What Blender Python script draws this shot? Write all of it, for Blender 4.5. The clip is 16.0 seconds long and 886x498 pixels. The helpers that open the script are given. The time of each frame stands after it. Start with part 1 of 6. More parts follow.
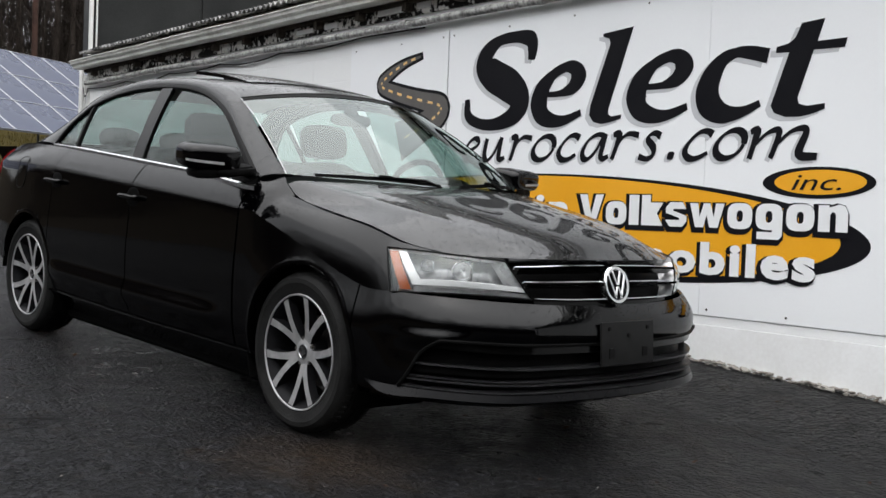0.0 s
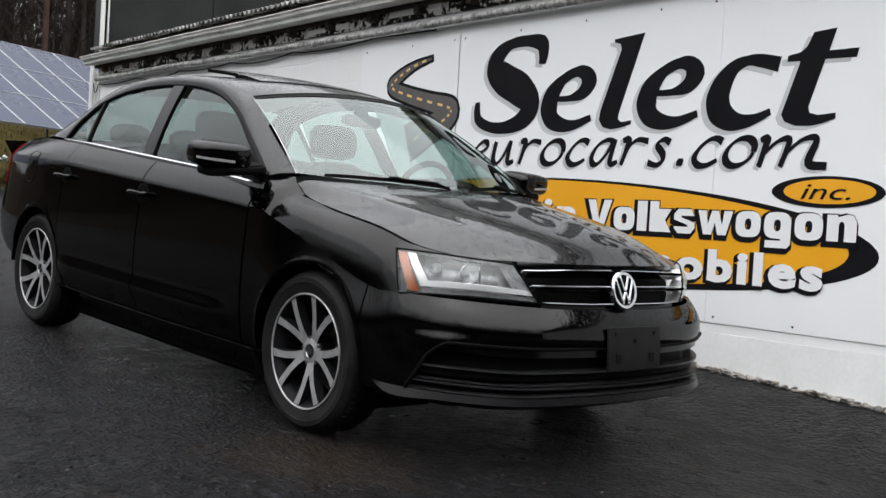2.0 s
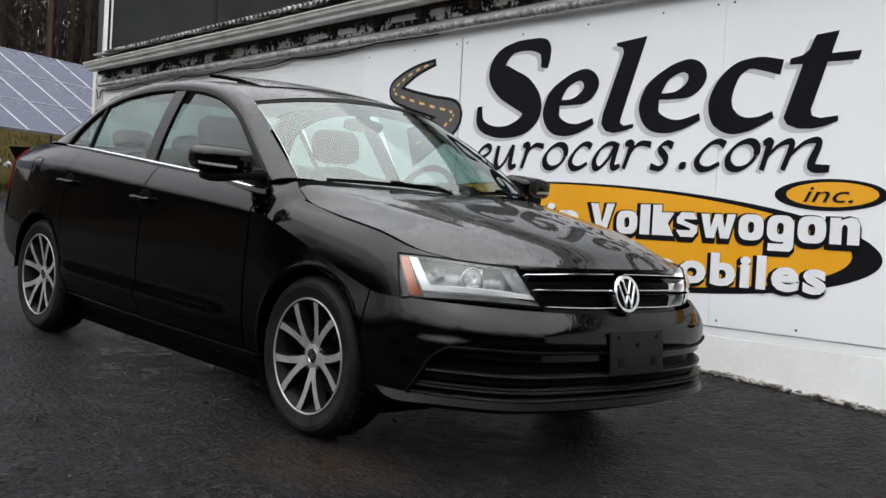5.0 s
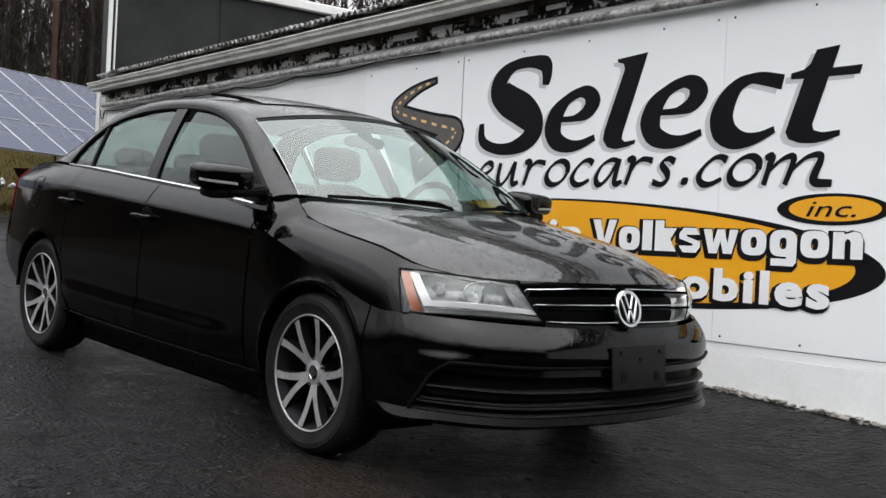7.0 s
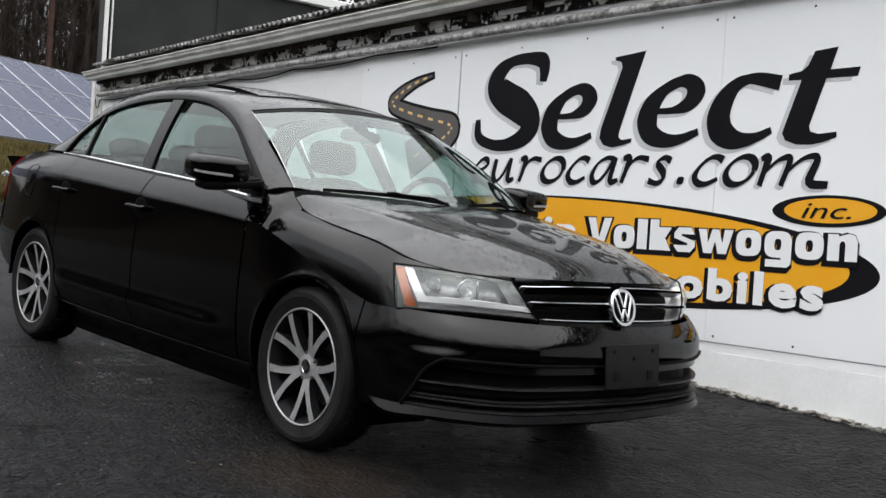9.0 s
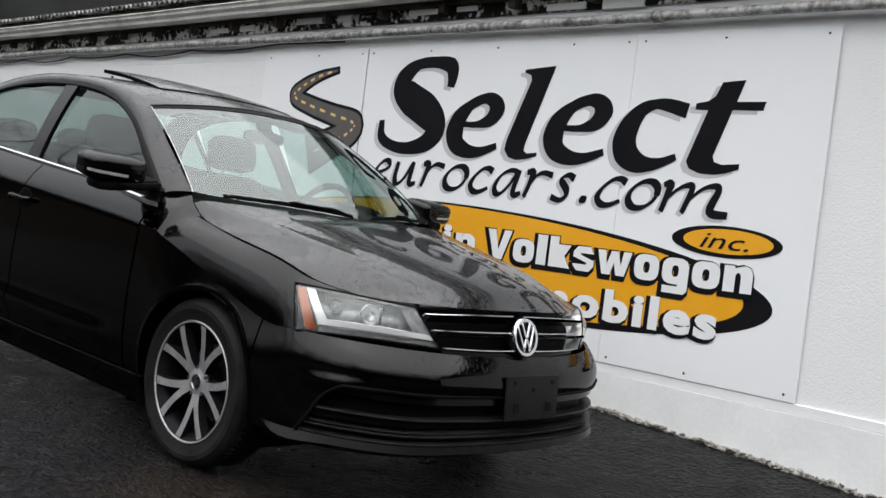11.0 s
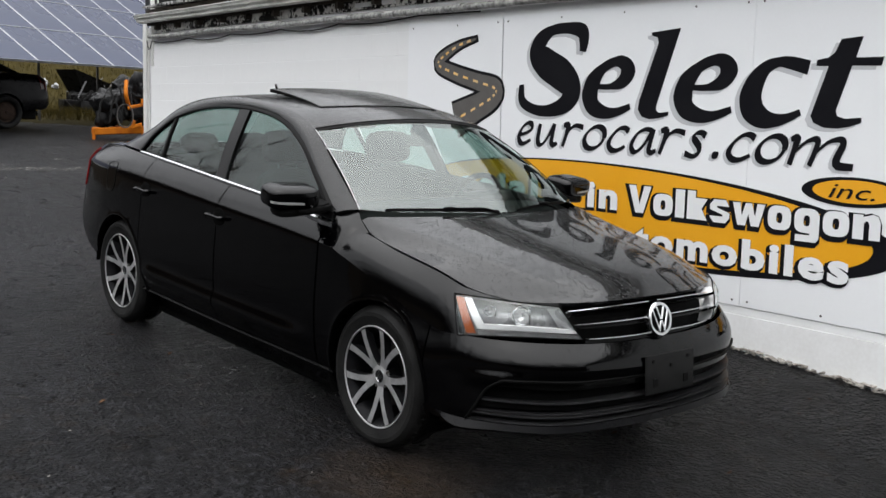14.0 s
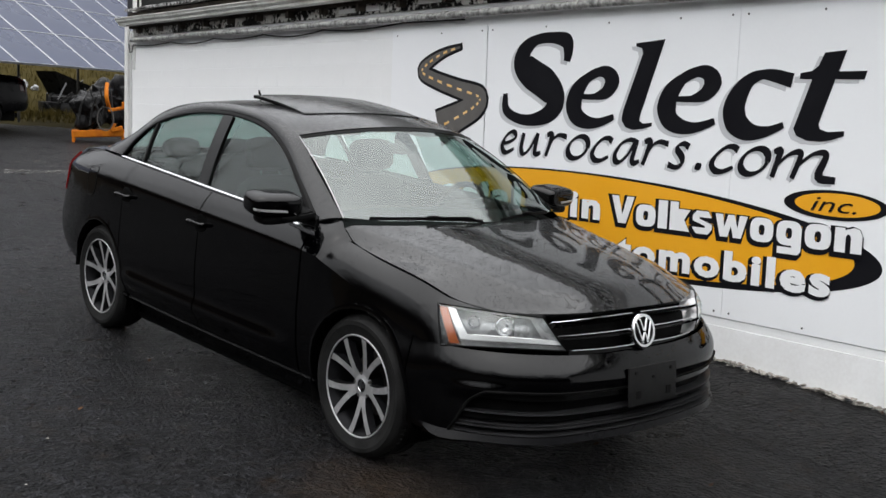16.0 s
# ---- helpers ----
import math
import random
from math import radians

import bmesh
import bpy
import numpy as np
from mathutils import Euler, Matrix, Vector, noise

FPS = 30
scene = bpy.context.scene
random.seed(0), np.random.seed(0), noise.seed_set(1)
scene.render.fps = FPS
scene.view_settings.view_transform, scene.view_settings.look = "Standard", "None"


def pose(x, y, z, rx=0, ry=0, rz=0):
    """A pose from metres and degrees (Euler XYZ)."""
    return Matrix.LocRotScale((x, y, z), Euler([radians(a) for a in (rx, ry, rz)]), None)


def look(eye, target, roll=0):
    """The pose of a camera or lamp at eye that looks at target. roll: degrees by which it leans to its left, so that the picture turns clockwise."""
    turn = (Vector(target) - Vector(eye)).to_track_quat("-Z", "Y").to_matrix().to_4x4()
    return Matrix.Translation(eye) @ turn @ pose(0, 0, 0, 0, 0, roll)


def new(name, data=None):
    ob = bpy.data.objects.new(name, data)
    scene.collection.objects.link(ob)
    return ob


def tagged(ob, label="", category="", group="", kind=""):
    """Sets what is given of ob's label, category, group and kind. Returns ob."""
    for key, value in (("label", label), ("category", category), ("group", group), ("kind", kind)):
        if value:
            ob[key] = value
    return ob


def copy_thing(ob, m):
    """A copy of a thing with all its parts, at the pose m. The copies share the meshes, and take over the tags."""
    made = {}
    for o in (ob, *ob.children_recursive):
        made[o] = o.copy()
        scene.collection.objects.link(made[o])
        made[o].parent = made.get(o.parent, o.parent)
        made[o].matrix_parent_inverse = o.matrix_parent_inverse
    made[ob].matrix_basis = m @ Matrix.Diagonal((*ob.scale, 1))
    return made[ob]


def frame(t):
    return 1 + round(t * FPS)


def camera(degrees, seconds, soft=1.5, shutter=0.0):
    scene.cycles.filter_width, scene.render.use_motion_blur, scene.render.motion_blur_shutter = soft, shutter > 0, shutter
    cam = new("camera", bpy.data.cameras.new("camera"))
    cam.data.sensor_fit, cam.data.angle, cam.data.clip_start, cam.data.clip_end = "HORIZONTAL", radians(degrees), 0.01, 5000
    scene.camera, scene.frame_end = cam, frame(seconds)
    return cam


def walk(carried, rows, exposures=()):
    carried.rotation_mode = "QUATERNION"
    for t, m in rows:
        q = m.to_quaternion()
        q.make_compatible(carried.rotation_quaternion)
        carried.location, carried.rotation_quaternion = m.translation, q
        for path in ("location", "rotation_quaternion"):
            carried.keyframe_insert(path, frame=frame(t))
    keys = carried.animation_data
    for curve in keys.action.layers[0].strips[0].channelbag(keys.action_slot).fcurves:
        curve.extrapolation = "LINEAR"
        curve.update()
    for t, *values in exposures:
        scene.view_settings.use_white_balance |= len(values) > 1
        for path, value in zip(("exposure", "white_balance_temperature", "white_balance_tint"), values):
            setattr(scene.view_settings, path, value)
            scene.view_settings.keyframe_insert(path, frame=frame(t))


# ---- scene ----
cam = camera(43.8, 16.0, 1.5, 0.25)
PATH = [
    (0, (3.777, -3.108, 0.861), (2.218, -1.856, 0.806), 2.2),
    (0.5, (3.775, -3.107, 0.866), (2.21, -1.862, 0.827), 2.2),
    (1, (3.777, -3.113, 0.863), (2.211, -1.87, 0.815), 2.7),
    (1.5, (3.776, -3.121, 0.862), (2.202, -1.888, 0.807), 3.3),
    (2, (3.774, -3.121, 0.859), (2.209, -1.877, 0.808), 3.3),
    (2.5, (3.774, -3.118, 0.862), (2.198, -1.888, 0.806), 3.1),
    (3, (3.773, -3.121, 0.867), (2.206, -1.879, 0.801), 3.2),
    (3.5, (3.775, -3.118, 0.852), (2.211, -1.872, 0.796), 3.1),
    (4, (3.775, -3.119, 0.859), (2.21, -1.876, 0.789), 3.2),
    (6.5, (3.775, -3.097, 0.853), (2.197, -1.868, 0.859), 2.9),
    (7, (3.775, -3.096, 0.843), (2.199, -1.865, 0.835), 2.8),
    (7.5, (3.773, -3.095, 0.836), (2.199, -1.862, 0.833), 2.8),
    (8, (3.766, -3.093, 0.843), (2.196, -1.855, 0.829), 3.2),
    (10.3, (3.759, -3.104, 0.846), (2.195, -1.857, 0.833), 4.9),
    (10.5, (3.731, -3.11, 0.844), (2.18, -1.848, 0.823), 5.6),
    (10.7, (3.732, -3.104, 0.893), (2.195, -1.824, 0.874), 6.2),
    (11, (3.626, -3.087, 0.994), (2.195, -1.69, 0.961), 7.1),
    (11.2, (3.65, -3.132, 1.023), (2.154, -1.805, 0.987), 6.0),
    (11.5, (3.74, -3.172, 1.206), (2.203, -1.905, 1.025), 3.6),
    (11.7, (3.832, -3.198, 1.368), (2.291, -1.937, 1.178), 3.9),
    (12, (3.984, -3.31, 1.443), (2.381, -2.141, 1.194), 3.6),
    (12.5, (4.042, -3.379, 1.501), (2.443, -2.201, 1.269), 1.8),
    (13, (4.062, -3.415, 1.513), (2.455, -2.246, 1.291), 1.4),
    (13.5, (4.083, -3.42, 1.492), (2.474, -2.252, 1.275), 1.5),
    (14, (4.077, -3.429, 1.49), (2.478, -2.254, 1.241), 1.4),
    (14.5, (4.055, -3.424, 1.502), (2.466, -2.237, 1.24), 1.8),
    (15, (4.051, -3.426, 1.502), (2.47, -2.227, 1.25), 2.2),
    (15.5, (4.054, -3.427, 1.492), (2.479, -2.219, 1.246), 2.3),
    (16, (4.051, -3.431, 1.502), (2.472, -2.226, 1.265), 2.1),
]
walk(cam, [(t, look(eye, target, roll)) for t, eye, target, roll in PATH], [(0, 1.83), (8, 1.83), (10.3, 1.82), (11.5, 1.73), (12.2, 1.75), (13, 1.81), (16, 1.80)])

# ---- light ----
world = bpy.data.worlds.new("overcast_sky")
scene.world = world
world.use_nodes = True
wn = world.node_tree
sky = wn.nodes.new("ShaderNodeTexSky")
sky.sky_type, sky.sun_disc = "NISHITA", False
sky.sun_elevation, sky.sun_rotation = radians(76), radians(129)
sky.air_density, sky.dust_density, sky.ozone_density = 1.0, 4.0, 1.0
grey = wn.nodes.new("ShaderNodeHueSaturation")
grey.inputs["Saturation"].default_value = 0.22
wn.links.new(sky.outputs[0], grey.inputs["Color"])
cloud = wn.nodes.new("ShaderNodeMix")
cloud.data_type = "RGBA"
cloud.inputs["Factor"].default_value = 0.85
cloud.inputs["B"].default_value = (3.4, 3.45, 3.55, 1)
wn.links.new(grey.outputs[0], cloud.inputs["A"])
# a closed cloud cover is more than twice as bright overhead as at the horizon
way = wn.nodes.new("ShaderNodeTexCoord")
axes = wn.nodes.new("ShaderNodeSeparateXYZ")
wn.links.new(way.outputs["Generated"], axes.inputs[0])
lift = wn.nodes.new("ShaderNodeMapRange")
lift.inputs[3].default_value, lift.inputs[4].default_value = 0.52, 1.30
wn.links.new(axes.outputs["Z"], lift.inputs[0])
dome = wn.nodes.new("ShaderNodeVectorMath")
dome.operation = "SCALE"
wn.links.new(cloud.outputs["Result"], dome.inputs[0])
wn.links.new(lift.outputs[0], dome.inputs["Scale"])
wn.links.new(dome.outputs[0], wn.nodes["Background"].inputs[0])
wn.nodes["Background"].inputs[1].default_value = 0.15
sun = new("sun", bpy.data.lights.new("sun", "SUN"))
sun.data.energy, sun.data.angle, sun.data.color = 0.55, radians(110), (1.0, 0.98, 0.96)
sun.matrix_world = look((1.9, -1.6, 10), (0, 0, 0))


# ---- materials ----
def surf(name, c1, c2=None, scale=6.0, rough=0.6, rough2=None, metal=0.0, bump=0.0, bscale=60.0, coat=0.0, spec=0.35, detail=6.0, fine=0.35, relief=0.01, span=(0.42, 0.82)):
    """A painted or raw surface: colour in two scales, uneven gloss and a fine relief, in real-world size."""
    m = bpy.data.materials.new(name)
    m.use_nodes = True
    n, l = m.node_tree.nodes, m.node_tree.links
    b = n["Principled BSDF"]
    tc = n.new("ShaderNodeTexCoord")
    big = n.new("ShaderNodeTexNoise")
    big.inputs["Scale"].default_value, big.inputs["Detail"].default_value = scale, detail
    l.new(tc.outputs["Object"], big.inputs["Vector"])
    small = n.new("ShaderNodeTexNoise")
    small.inputs["Scale"].default_value, small.inputs["Detail"].default_value = bscale, 4
    l.new(tc.outputs["Object"], small.inputs["Vector"])
    mix = n.new("ShaderNodeMath")
    mix.operation = "MULTIPLY_ADD"
    l.new(small.outputs[0], mix.inputs[0])
    mix.inputs[1].default_value = fine
    l.new(big.outputs[0], mix.inputs[2])
    ramp = n.new("ShaderNodeValToRGB")
    ramp.color_ramp.elements[0].position, ramp.color_ramp.elements[1].position = span
    ramp.color_ramp.elements[0].color, ramp.color_ramp.elements[1].color = (*c1, 1), (*(c2 or c1), 1)
    l.new(mix.outputs[0], ramp.inputs[0])
    l.new(ramp.outputs[0], b.inputs["Base Color"])
    rr = n.new("ShaderNodeMapRange")
    rr.inputs[1].default_value, rr.inputs[2].default_value = 0.35, 0.7
    rr.inputs[3].default_value, rr.inputs[4].default_value = rough, rough if rough2 is None else rough2
    l.new(big.outputs[0], rr.inputs[0])
    l.new(rr.outputs[0], b.inputs["Roughness"])
    b.inputs["Metallic"].default_value = metal
    b.inputs["Coat Weight"].default_value, b.inputs["Coat Roughness"].default_value = coat, 0.03
    b.inputs["Specular IOR Level"].default_value = spec
    if bump:
        bp = n.new("ShaderNodeBump")
        bp.inputs["Strength"].default_value, bp.inputs["Distance"].default_value = bump, relief
        l.new(small.outputs[0], bp.inputs["Height"])
        l.new(bp.outputs[0], b.inputs["Normal"])
    return m


def wet_paint(name, drops, flake, coat, size=115, relief=0.9, haze=0.05, runs=0.0):
    """Black clear-coated car paint; drops: how densely the rain beads on it; runs: water trickling down."""
    m = surf(name, (0.0002, 0.0002, 0.0003), (0.0004, 0.0004, 0.0006), 3, 0.3, 0.35, 0.0, coat=coat, spec=flake)
    m.node_tree.nodes["Principled BSDF"].inputs["Coat Roughness"].default_value = haze
    n, l = m.node_tree.nodes, m.node_tree.links
    b = n["Principled BSDF"]
    tc = n.new("ShaderNodeTexCoord")
    vo = n.new("ShaderNodeTexVoronoi")
    vo.inputs["Scale"].default_value = size
    l.new(tc.outputs["Object"], vo.inputs["Vector"])
    cell = n.new("ShaderNodeMapRange")
    cell.inputs[1].default_value, cell.inputs[2].default_value = 0.08, 0.46
    cell.inputs[3].default_value, cell.inputs[4].default_value = 1, 0
    l.new(vo.outputs["Distance"], cell.inputs[0])
    pick = n.new("ShaderNodeMath")
    pick.operation = "LESS_THAN"
    sep = n.new("ShaderNodeSeparateColor")
    l.new(vo.outputs["Color"], sep.inputs[0])
    l.new(sep.outputs[0], pick.inputs[0])
    # rain lies where the panel faces up and has run off its flanks
    geo, up, lie = n.new("ShaderNodeNewGeometry"), n.new("ShaderNodeSeparateXYZ"), n.new("ShaderNodeMapRange")
    l.new(geo.outputs["Normal"], up.inputs[0])
    lie.inputs[1].default_value, lie.inputs[2].default_value, lie.inputs[3].default_value, lie.inputs[4].default_value = 0.42, 0.8, 0.0, drops
    l.new(up.outputs["Z"], lie.inputs[0])
    l.new(lie.outputs[0], pick.inputs[1])
    mul = n.new("ShaderNodeMath")
    mul.operation = "MULTIPLY"
    l.new(cell.outputs[0], mul.inputs[0])
    l.new(pick.outputs[0], mul.inputs[1])
    film, both = n.new("ShaderNodeTexNoise"), n.new("ShaderNodeMath")
    film.inputs["Scale"].default_value, film.inputs["Detail"].default_value = 22, 2
    l.new(tc.outputs["Object"], film.inputs["Vector"])
    both.operation = "MULTIPLY_ADD"
    l.new(film.outputs[0], both.inputs[0])
    both.inputs[1].default_value = 0.10
    l.new(mul.outputs[0], both.inputs[2])
    trickle, long, add = n.new("ShaderNodeTexNoise"), n.new("ShaderNodeMapping"), n.new("ShaderNodeMath")
    long.inputs["Scale"].default_value = (70, 70, 9)
    trickle.inputs["Scale"].default_value, trickle.inputs["Detail"].default_value = 1, 3
    l.new(tc.outputs["Object"], long.inputs[0])
    l.new(long.outputs[0], trickle.inputs["Vector"])
    add.operation = "MULTIPLY_ADD"
    l.new(trickle.outputs[0], add.inputs[0])
    add.inputs[1].default_value = runs
    l.new(both.outputs[0], add.inputs[2])
    bp = n.new("ShaderNodeBump")
    bp.inputs["Strength"].default_value, bp.inputs["Distance"].default_value = relief, 0.004
    l.new(add.outputs[0], bp.inputs["Height"])
    l.new(bp.outputs[0], b.inputs["Coat Normal"])
    l.new(bp.outputs[0], b.inputs["Normal"])
    return m


def glass(name, tint, f0=0.07, rough=0.0, ripple=0.0):
    """A thin pane: tinted see-through with a mirror film that grows at grazing angles; ripple: rain on it."""
    m = bpy.data.materials.new(name)
    m.use_nodes = True
    n, l = m.node_tree.nodes, m.node_tree.links
    n.remove(n["Principled BSDF"])
    tr, gl, mx, lw = n.new("ShaderNodeBsdfTransparent"), n.new("ShaderNodeBsdfGlossy"), n.new("ShaderNodeMixShader"), n.new("ShaderNodeLayerWeight")
    tr.inputs[0].default_value = (*tint, 1)
    gl.inputs["Roughness"].default_value = rough
    lw.inputs[0].default_value = 0.5
    pw, ma = n.new("ShaderNodeMath"), n.new("ShaderNodeMath")
    pw.operation, ma.operation = "POWER", "MULTIPLY_ADD"
    pw.inputs[1].default_value = 5.0
    gl.inputs["Color"].default_value = (0.94, 1.0, 0.98, 1)
    l.new(lw.outputs["Facing"], pw.inputs[0])
    l.new(pw.outputs[0], ma.inputs[0])
    ma.inputs[1].default_value, ma.inputs[2].default_value = 1 - f0, f0
    l.new(ma.outputs[0], mx.inputs[0])
    l.new(tr.outputs[0], mx.inputs[1])
    l.new(gl.outputs[0], mx.inputs[2])
    l.new(mx.outputs[0], n["Material Output"].inputs[0])
    if ripple:
        tc, vo, bp = n.new("ShaderNodeTexCoord"), n.new("ShaderNodeTexNoise"), n.new("ShaderNodeBump")
        vo.inputs["Scale"].default_value, vo.inputs["Detail"].default_value = 90, 3
        bp.inputs["Strength"].default_value, bp.inputs["Distance"].default_value = ripple, 0.002
        l.new(tc.outputs["Object"], vo.inputs["Vector"])
        l.new(vo.outputs[0], bp.inputs["Height"])
        l.new(bp.outputs[0], gl.inputs["Normal"])
    return m


def asphalt(name):
    """Dark wet asphalt: pale worn patches, damp blotches, coarse stones that stand out, and pits."""
    m = bpy.data.materials.new(name)
    m.use_nodes = True
    n, l = m.node_tree.nodes, m.node_tree.links
    b = n["Principled BSDF"]
    tc = n.new("ShaderNodeTexCoord")

    def nz(scale, detail=5, rough=0.6):
        t = n.new("ShaderNodeTexNoise")
        t.inputs["Scale"].default_value, t.inputs["Detail"].default_value, t.inputs["Roughness"].default_value = scale, detail, rough
        l.new(tc.outputs["Object"], t.inputs["Vector"])
        return t.outputs[0]

    def curve(src, lo, hi, a, z):
        r = n.new("ShaderNodeMapRange")
        r.inputs[1].default_value, r.inputs[2].default_value, r.inputs[3].default_value, r.inputs[4].default_value = lo, hi, a, z
        l.new(src, r.inputs[0])
        return r.outputs[0]

    def op(kind, a, c):
        q = n.new("ShaderNodeMath")
        q.operation = kind
        for k, v in enumerate((a, c)):
            if isinstance(v, float):
                q.inputs[k].default_value = v
            else:
                l.new(v, q.inputs[k])
        return q.outputs[0]

    patch, blot, grain = nz(0.45, 4), nz(5.0, 6, 0.75), nz(30.0, 6, 0.75)
    vo = n.new("ShaderNodeTexVoronoi")
    vo.inputs["Scale"].default_value = 42
    l.new(tc.outputs["Object"], vo.inputs["Vector"])
    stone = curve(vo.outputs["Distance"], 0.15, 0.55, 1.0, 0.0)
    clump = nz(15.0, 3, 0.7)
    pebble = n.new("ShaderNodeTexVoronoi")
    pebble.inputs["Scale"].default_value = 62
    l.new(tc.outputs["Object"], pebble.inputs["Vector"])
    each = n.new("ShaderNodeSeparateColor")
    l.new(pebble.outputs["Color"], each.inputs[0])
    single = op("MULTIPLY", curve(each.outputs[0], 0.0, 1.0, 0.45, 1.65), curve(pebble.outputs["Distance"], 0.3, 0.62, 1.1, 0.35))
    # older and paler up the yard; by car and wall some shade is painted in
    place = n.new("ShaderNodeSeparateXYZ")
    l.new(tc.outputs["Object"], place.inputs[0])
    near_shade = curve(op("ADD", op("ADD", place.outputs["Y"], op("MULTIPLY", place.outputs["X"], 0.5)), op("MULTIPLY", patch, 2.0)), -1.4, 1.6, 1.30, 0.70)
    tone = op("MULTIPLY", op("MULTIPLY", op("MULTIPLY", op("MULTIPLY", near_shade, single), curve(patch, 0.38, 0.62, 0.45, 1.45)), curve(blot, 0.35, 0.7, 0.6, 1.2)), op("MULTIPLY", curve(grain, 0.42, 0.62, 0.05, 1.8), curve(clump, 0.38, 0.62, 0.25, 1.5)))
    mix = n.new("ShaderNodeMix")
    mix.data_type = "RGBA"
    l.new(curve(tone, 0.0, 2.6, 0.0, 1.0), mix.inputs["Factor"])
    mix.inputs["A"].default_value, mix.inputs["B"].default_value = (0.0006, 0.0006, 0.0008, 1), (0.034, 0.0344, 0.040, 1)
    # rusty mud washed out by the front wheel, and browner stones here and there
    mud = n.new("ShaderNodeMix")
    mud.data_type, mud.blend_type = "RGBA", "MIX"
    far = n.new("ShaderNodeVectorMath")
    far.operation = "DISTANCE"
    l.new(tc.outputs["Object"], far.inputs[0])
    far.inputs[1].default_value = (0.42, -0.92, -0.03)
    spot = op("MULTIPLY", curve(op("ADD", far.outputs["Value"], op("MULTIPLY", blot, 0.9)), 0.55, 0.95, 1.0, 0.0), curve(grain, 0.3, 0.6, 0.2, 0.8))
    l.new(op("ADD", spot, curve(nz(9.0, 3), 0.58, 0.72, 0.0, 0.3)), mud.inputs["Factor"])
    l.new(mix.outputs["Result"], mud.inputs["A"])
    mud.inputs["B"].default_value = (0.034, 0.022, 0.013, 1)
    l.new(mud.outputs["Result"], b.inputs["Base Color"])
    l.new(curve(blot, 0.3, 0.7, 0.20, 0.50), b.inputs["Roughness"])
    b.inputs["Specular IOR Level"].default_value = 0.17
    h = op("ADD", op("ADD", op("MULTIPLY", stone, 0.6), op("MULTIPLY", clump, 1.6)), op("ADD", op("MULTIPLY", grain, 1.3), op("MULTIPLY", blot, 1.2)))
    bp = n.new("ShaderNodeBump")
    bp.inputs["Strength"].default_value, bp.inputs["Distance"].default_value = 1.0, 0.028
    l.new(h, bp.inputs["Height"])
    l.new(bp.outputs[0], b.inputs["Normal"])
    return m


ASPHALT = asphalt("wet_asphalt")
PAINT = wet_paint("black_paint", 0.35, 0.0, 0.62, 150, 0.32, 0.04, 0.30)
PAINT_WET = wet_paint("black_paint_with_rain", 0.45, 0.04, 0.85, 120, 0.8, 0.02)
PAINT_ROOF = wet_paint("black_paint_with_fine_rain", 0.6, 0.05, 0.72, 150, 0.7, 0.12)
CHROME = surf("chrome", (0.78, 0.79, 0.8), (0.7, 0.71, 0.72), 8, 0.1, 0.2, 1.0)
ALLOY = surf("machined_alloy", (0.60, 0.60, 0.605), (0.42, 0.42, 0.425), 22, 0.35, 0.5, 0.7)
GREY_ALLOY = surf("grey_alloy", (0.006, 0.006, 0.007), (0.012, 0.012, 0.013), 14, 0.4, 0.5, 0.3, spec=0.08)
RUBBER = surf("tyre_rubber", (0.007, 0.007, 0.007), (0.018, 0.018, 0.0178), 9, 0.45, 0.65, bump=0.3, bscale=120, spec=0.08)
PLASTIC = surf("black_plastic", (0.002, 0.002, 0.002), (0.005, 0.005, 0.005), 12, 0.4, 0.55, bump=0.08, bscale=300, spec=0.025)
GLOSS_BLACK = surf("gloss_black_plastic", (0.002, 0.002, 0.002), (0.003, 0.003, 0.003), 12, 0.12, 0.2, spec=0.15)
SATIN = surf("satin_dark_trim", (0.03, 0.03, 0.032), (0.045, 0.045, 0.047), 12, 0.3, 0.4, 0.5)
PLATE = surf("grained_black_plastic", (0.009, 0.009, 0.009), (0.015, 0.015, 0.015), 12, 0.45, 0.6, bump=0.1, bscale=300, spec=0.06)
DULL = surf("dull_black_paint", (0.002, 0.002, 0.0024), (0.004, 0.004, 0.0047), 3, 0.22, 0.35, spec=0.10)
SEAL = surf("window_seal", (0.003, 0.003, 0.003), (0.005, 0.005, 0.005), 12, 0.5, spec=0.06)
WHITE_PLASTIC = surf("white_light_strip", (0.80, 0.805, 0.81), (0.84, 0.84, 0.84), 12, 0.25)
AMBER = surf("amber_lens", (0.36, 0.10, 0.035), (0.28, 0.07, 0.022), 30, 0.2, coat=1.0)
RED_LENS = surf("red_lens", (0.16, 0.006, 0.008), (0.22, 0.008, 0.010), 20, 0.15, coat=1.0)
SMOKED_LENS = surf("smoked_red_lens", (0.03, 0.004, 0.004), (0.05, 0.006, 0.006), 20, 0.15, coat=0.4, spec=0.1)
LAMP_BOWL = surf("lamp_housing", (0.34, 0.343, 0.347), (0.44, 0.442, 0.447), 20, 0.25, 0.4, 0.3)
LAMP_CHROME = surf("lamp_reflector", (0.68, 0.685, 0.69), (0.78, 0.785, 0.79), 30, 0.12, 0.25, 0.9)
SEAT = surf("seat_cloth", (0.02, 0.02, 0.021), (0.035, 0.035, 0.036), 8, 0.85, bump=0.2, bscale=400, spec=0.1)
BEIGE = surf("headliner", (0.42, 0.41, 0.39), (0.47, 0.46, 0.44), 8, 0.9)
LENS = glass("lamp_lens", (0.93, 0.94, 0.94), 0.05)
SCREEN = glass("windscreen_glass", (0.70, 0.86, 0.81), 0.125)
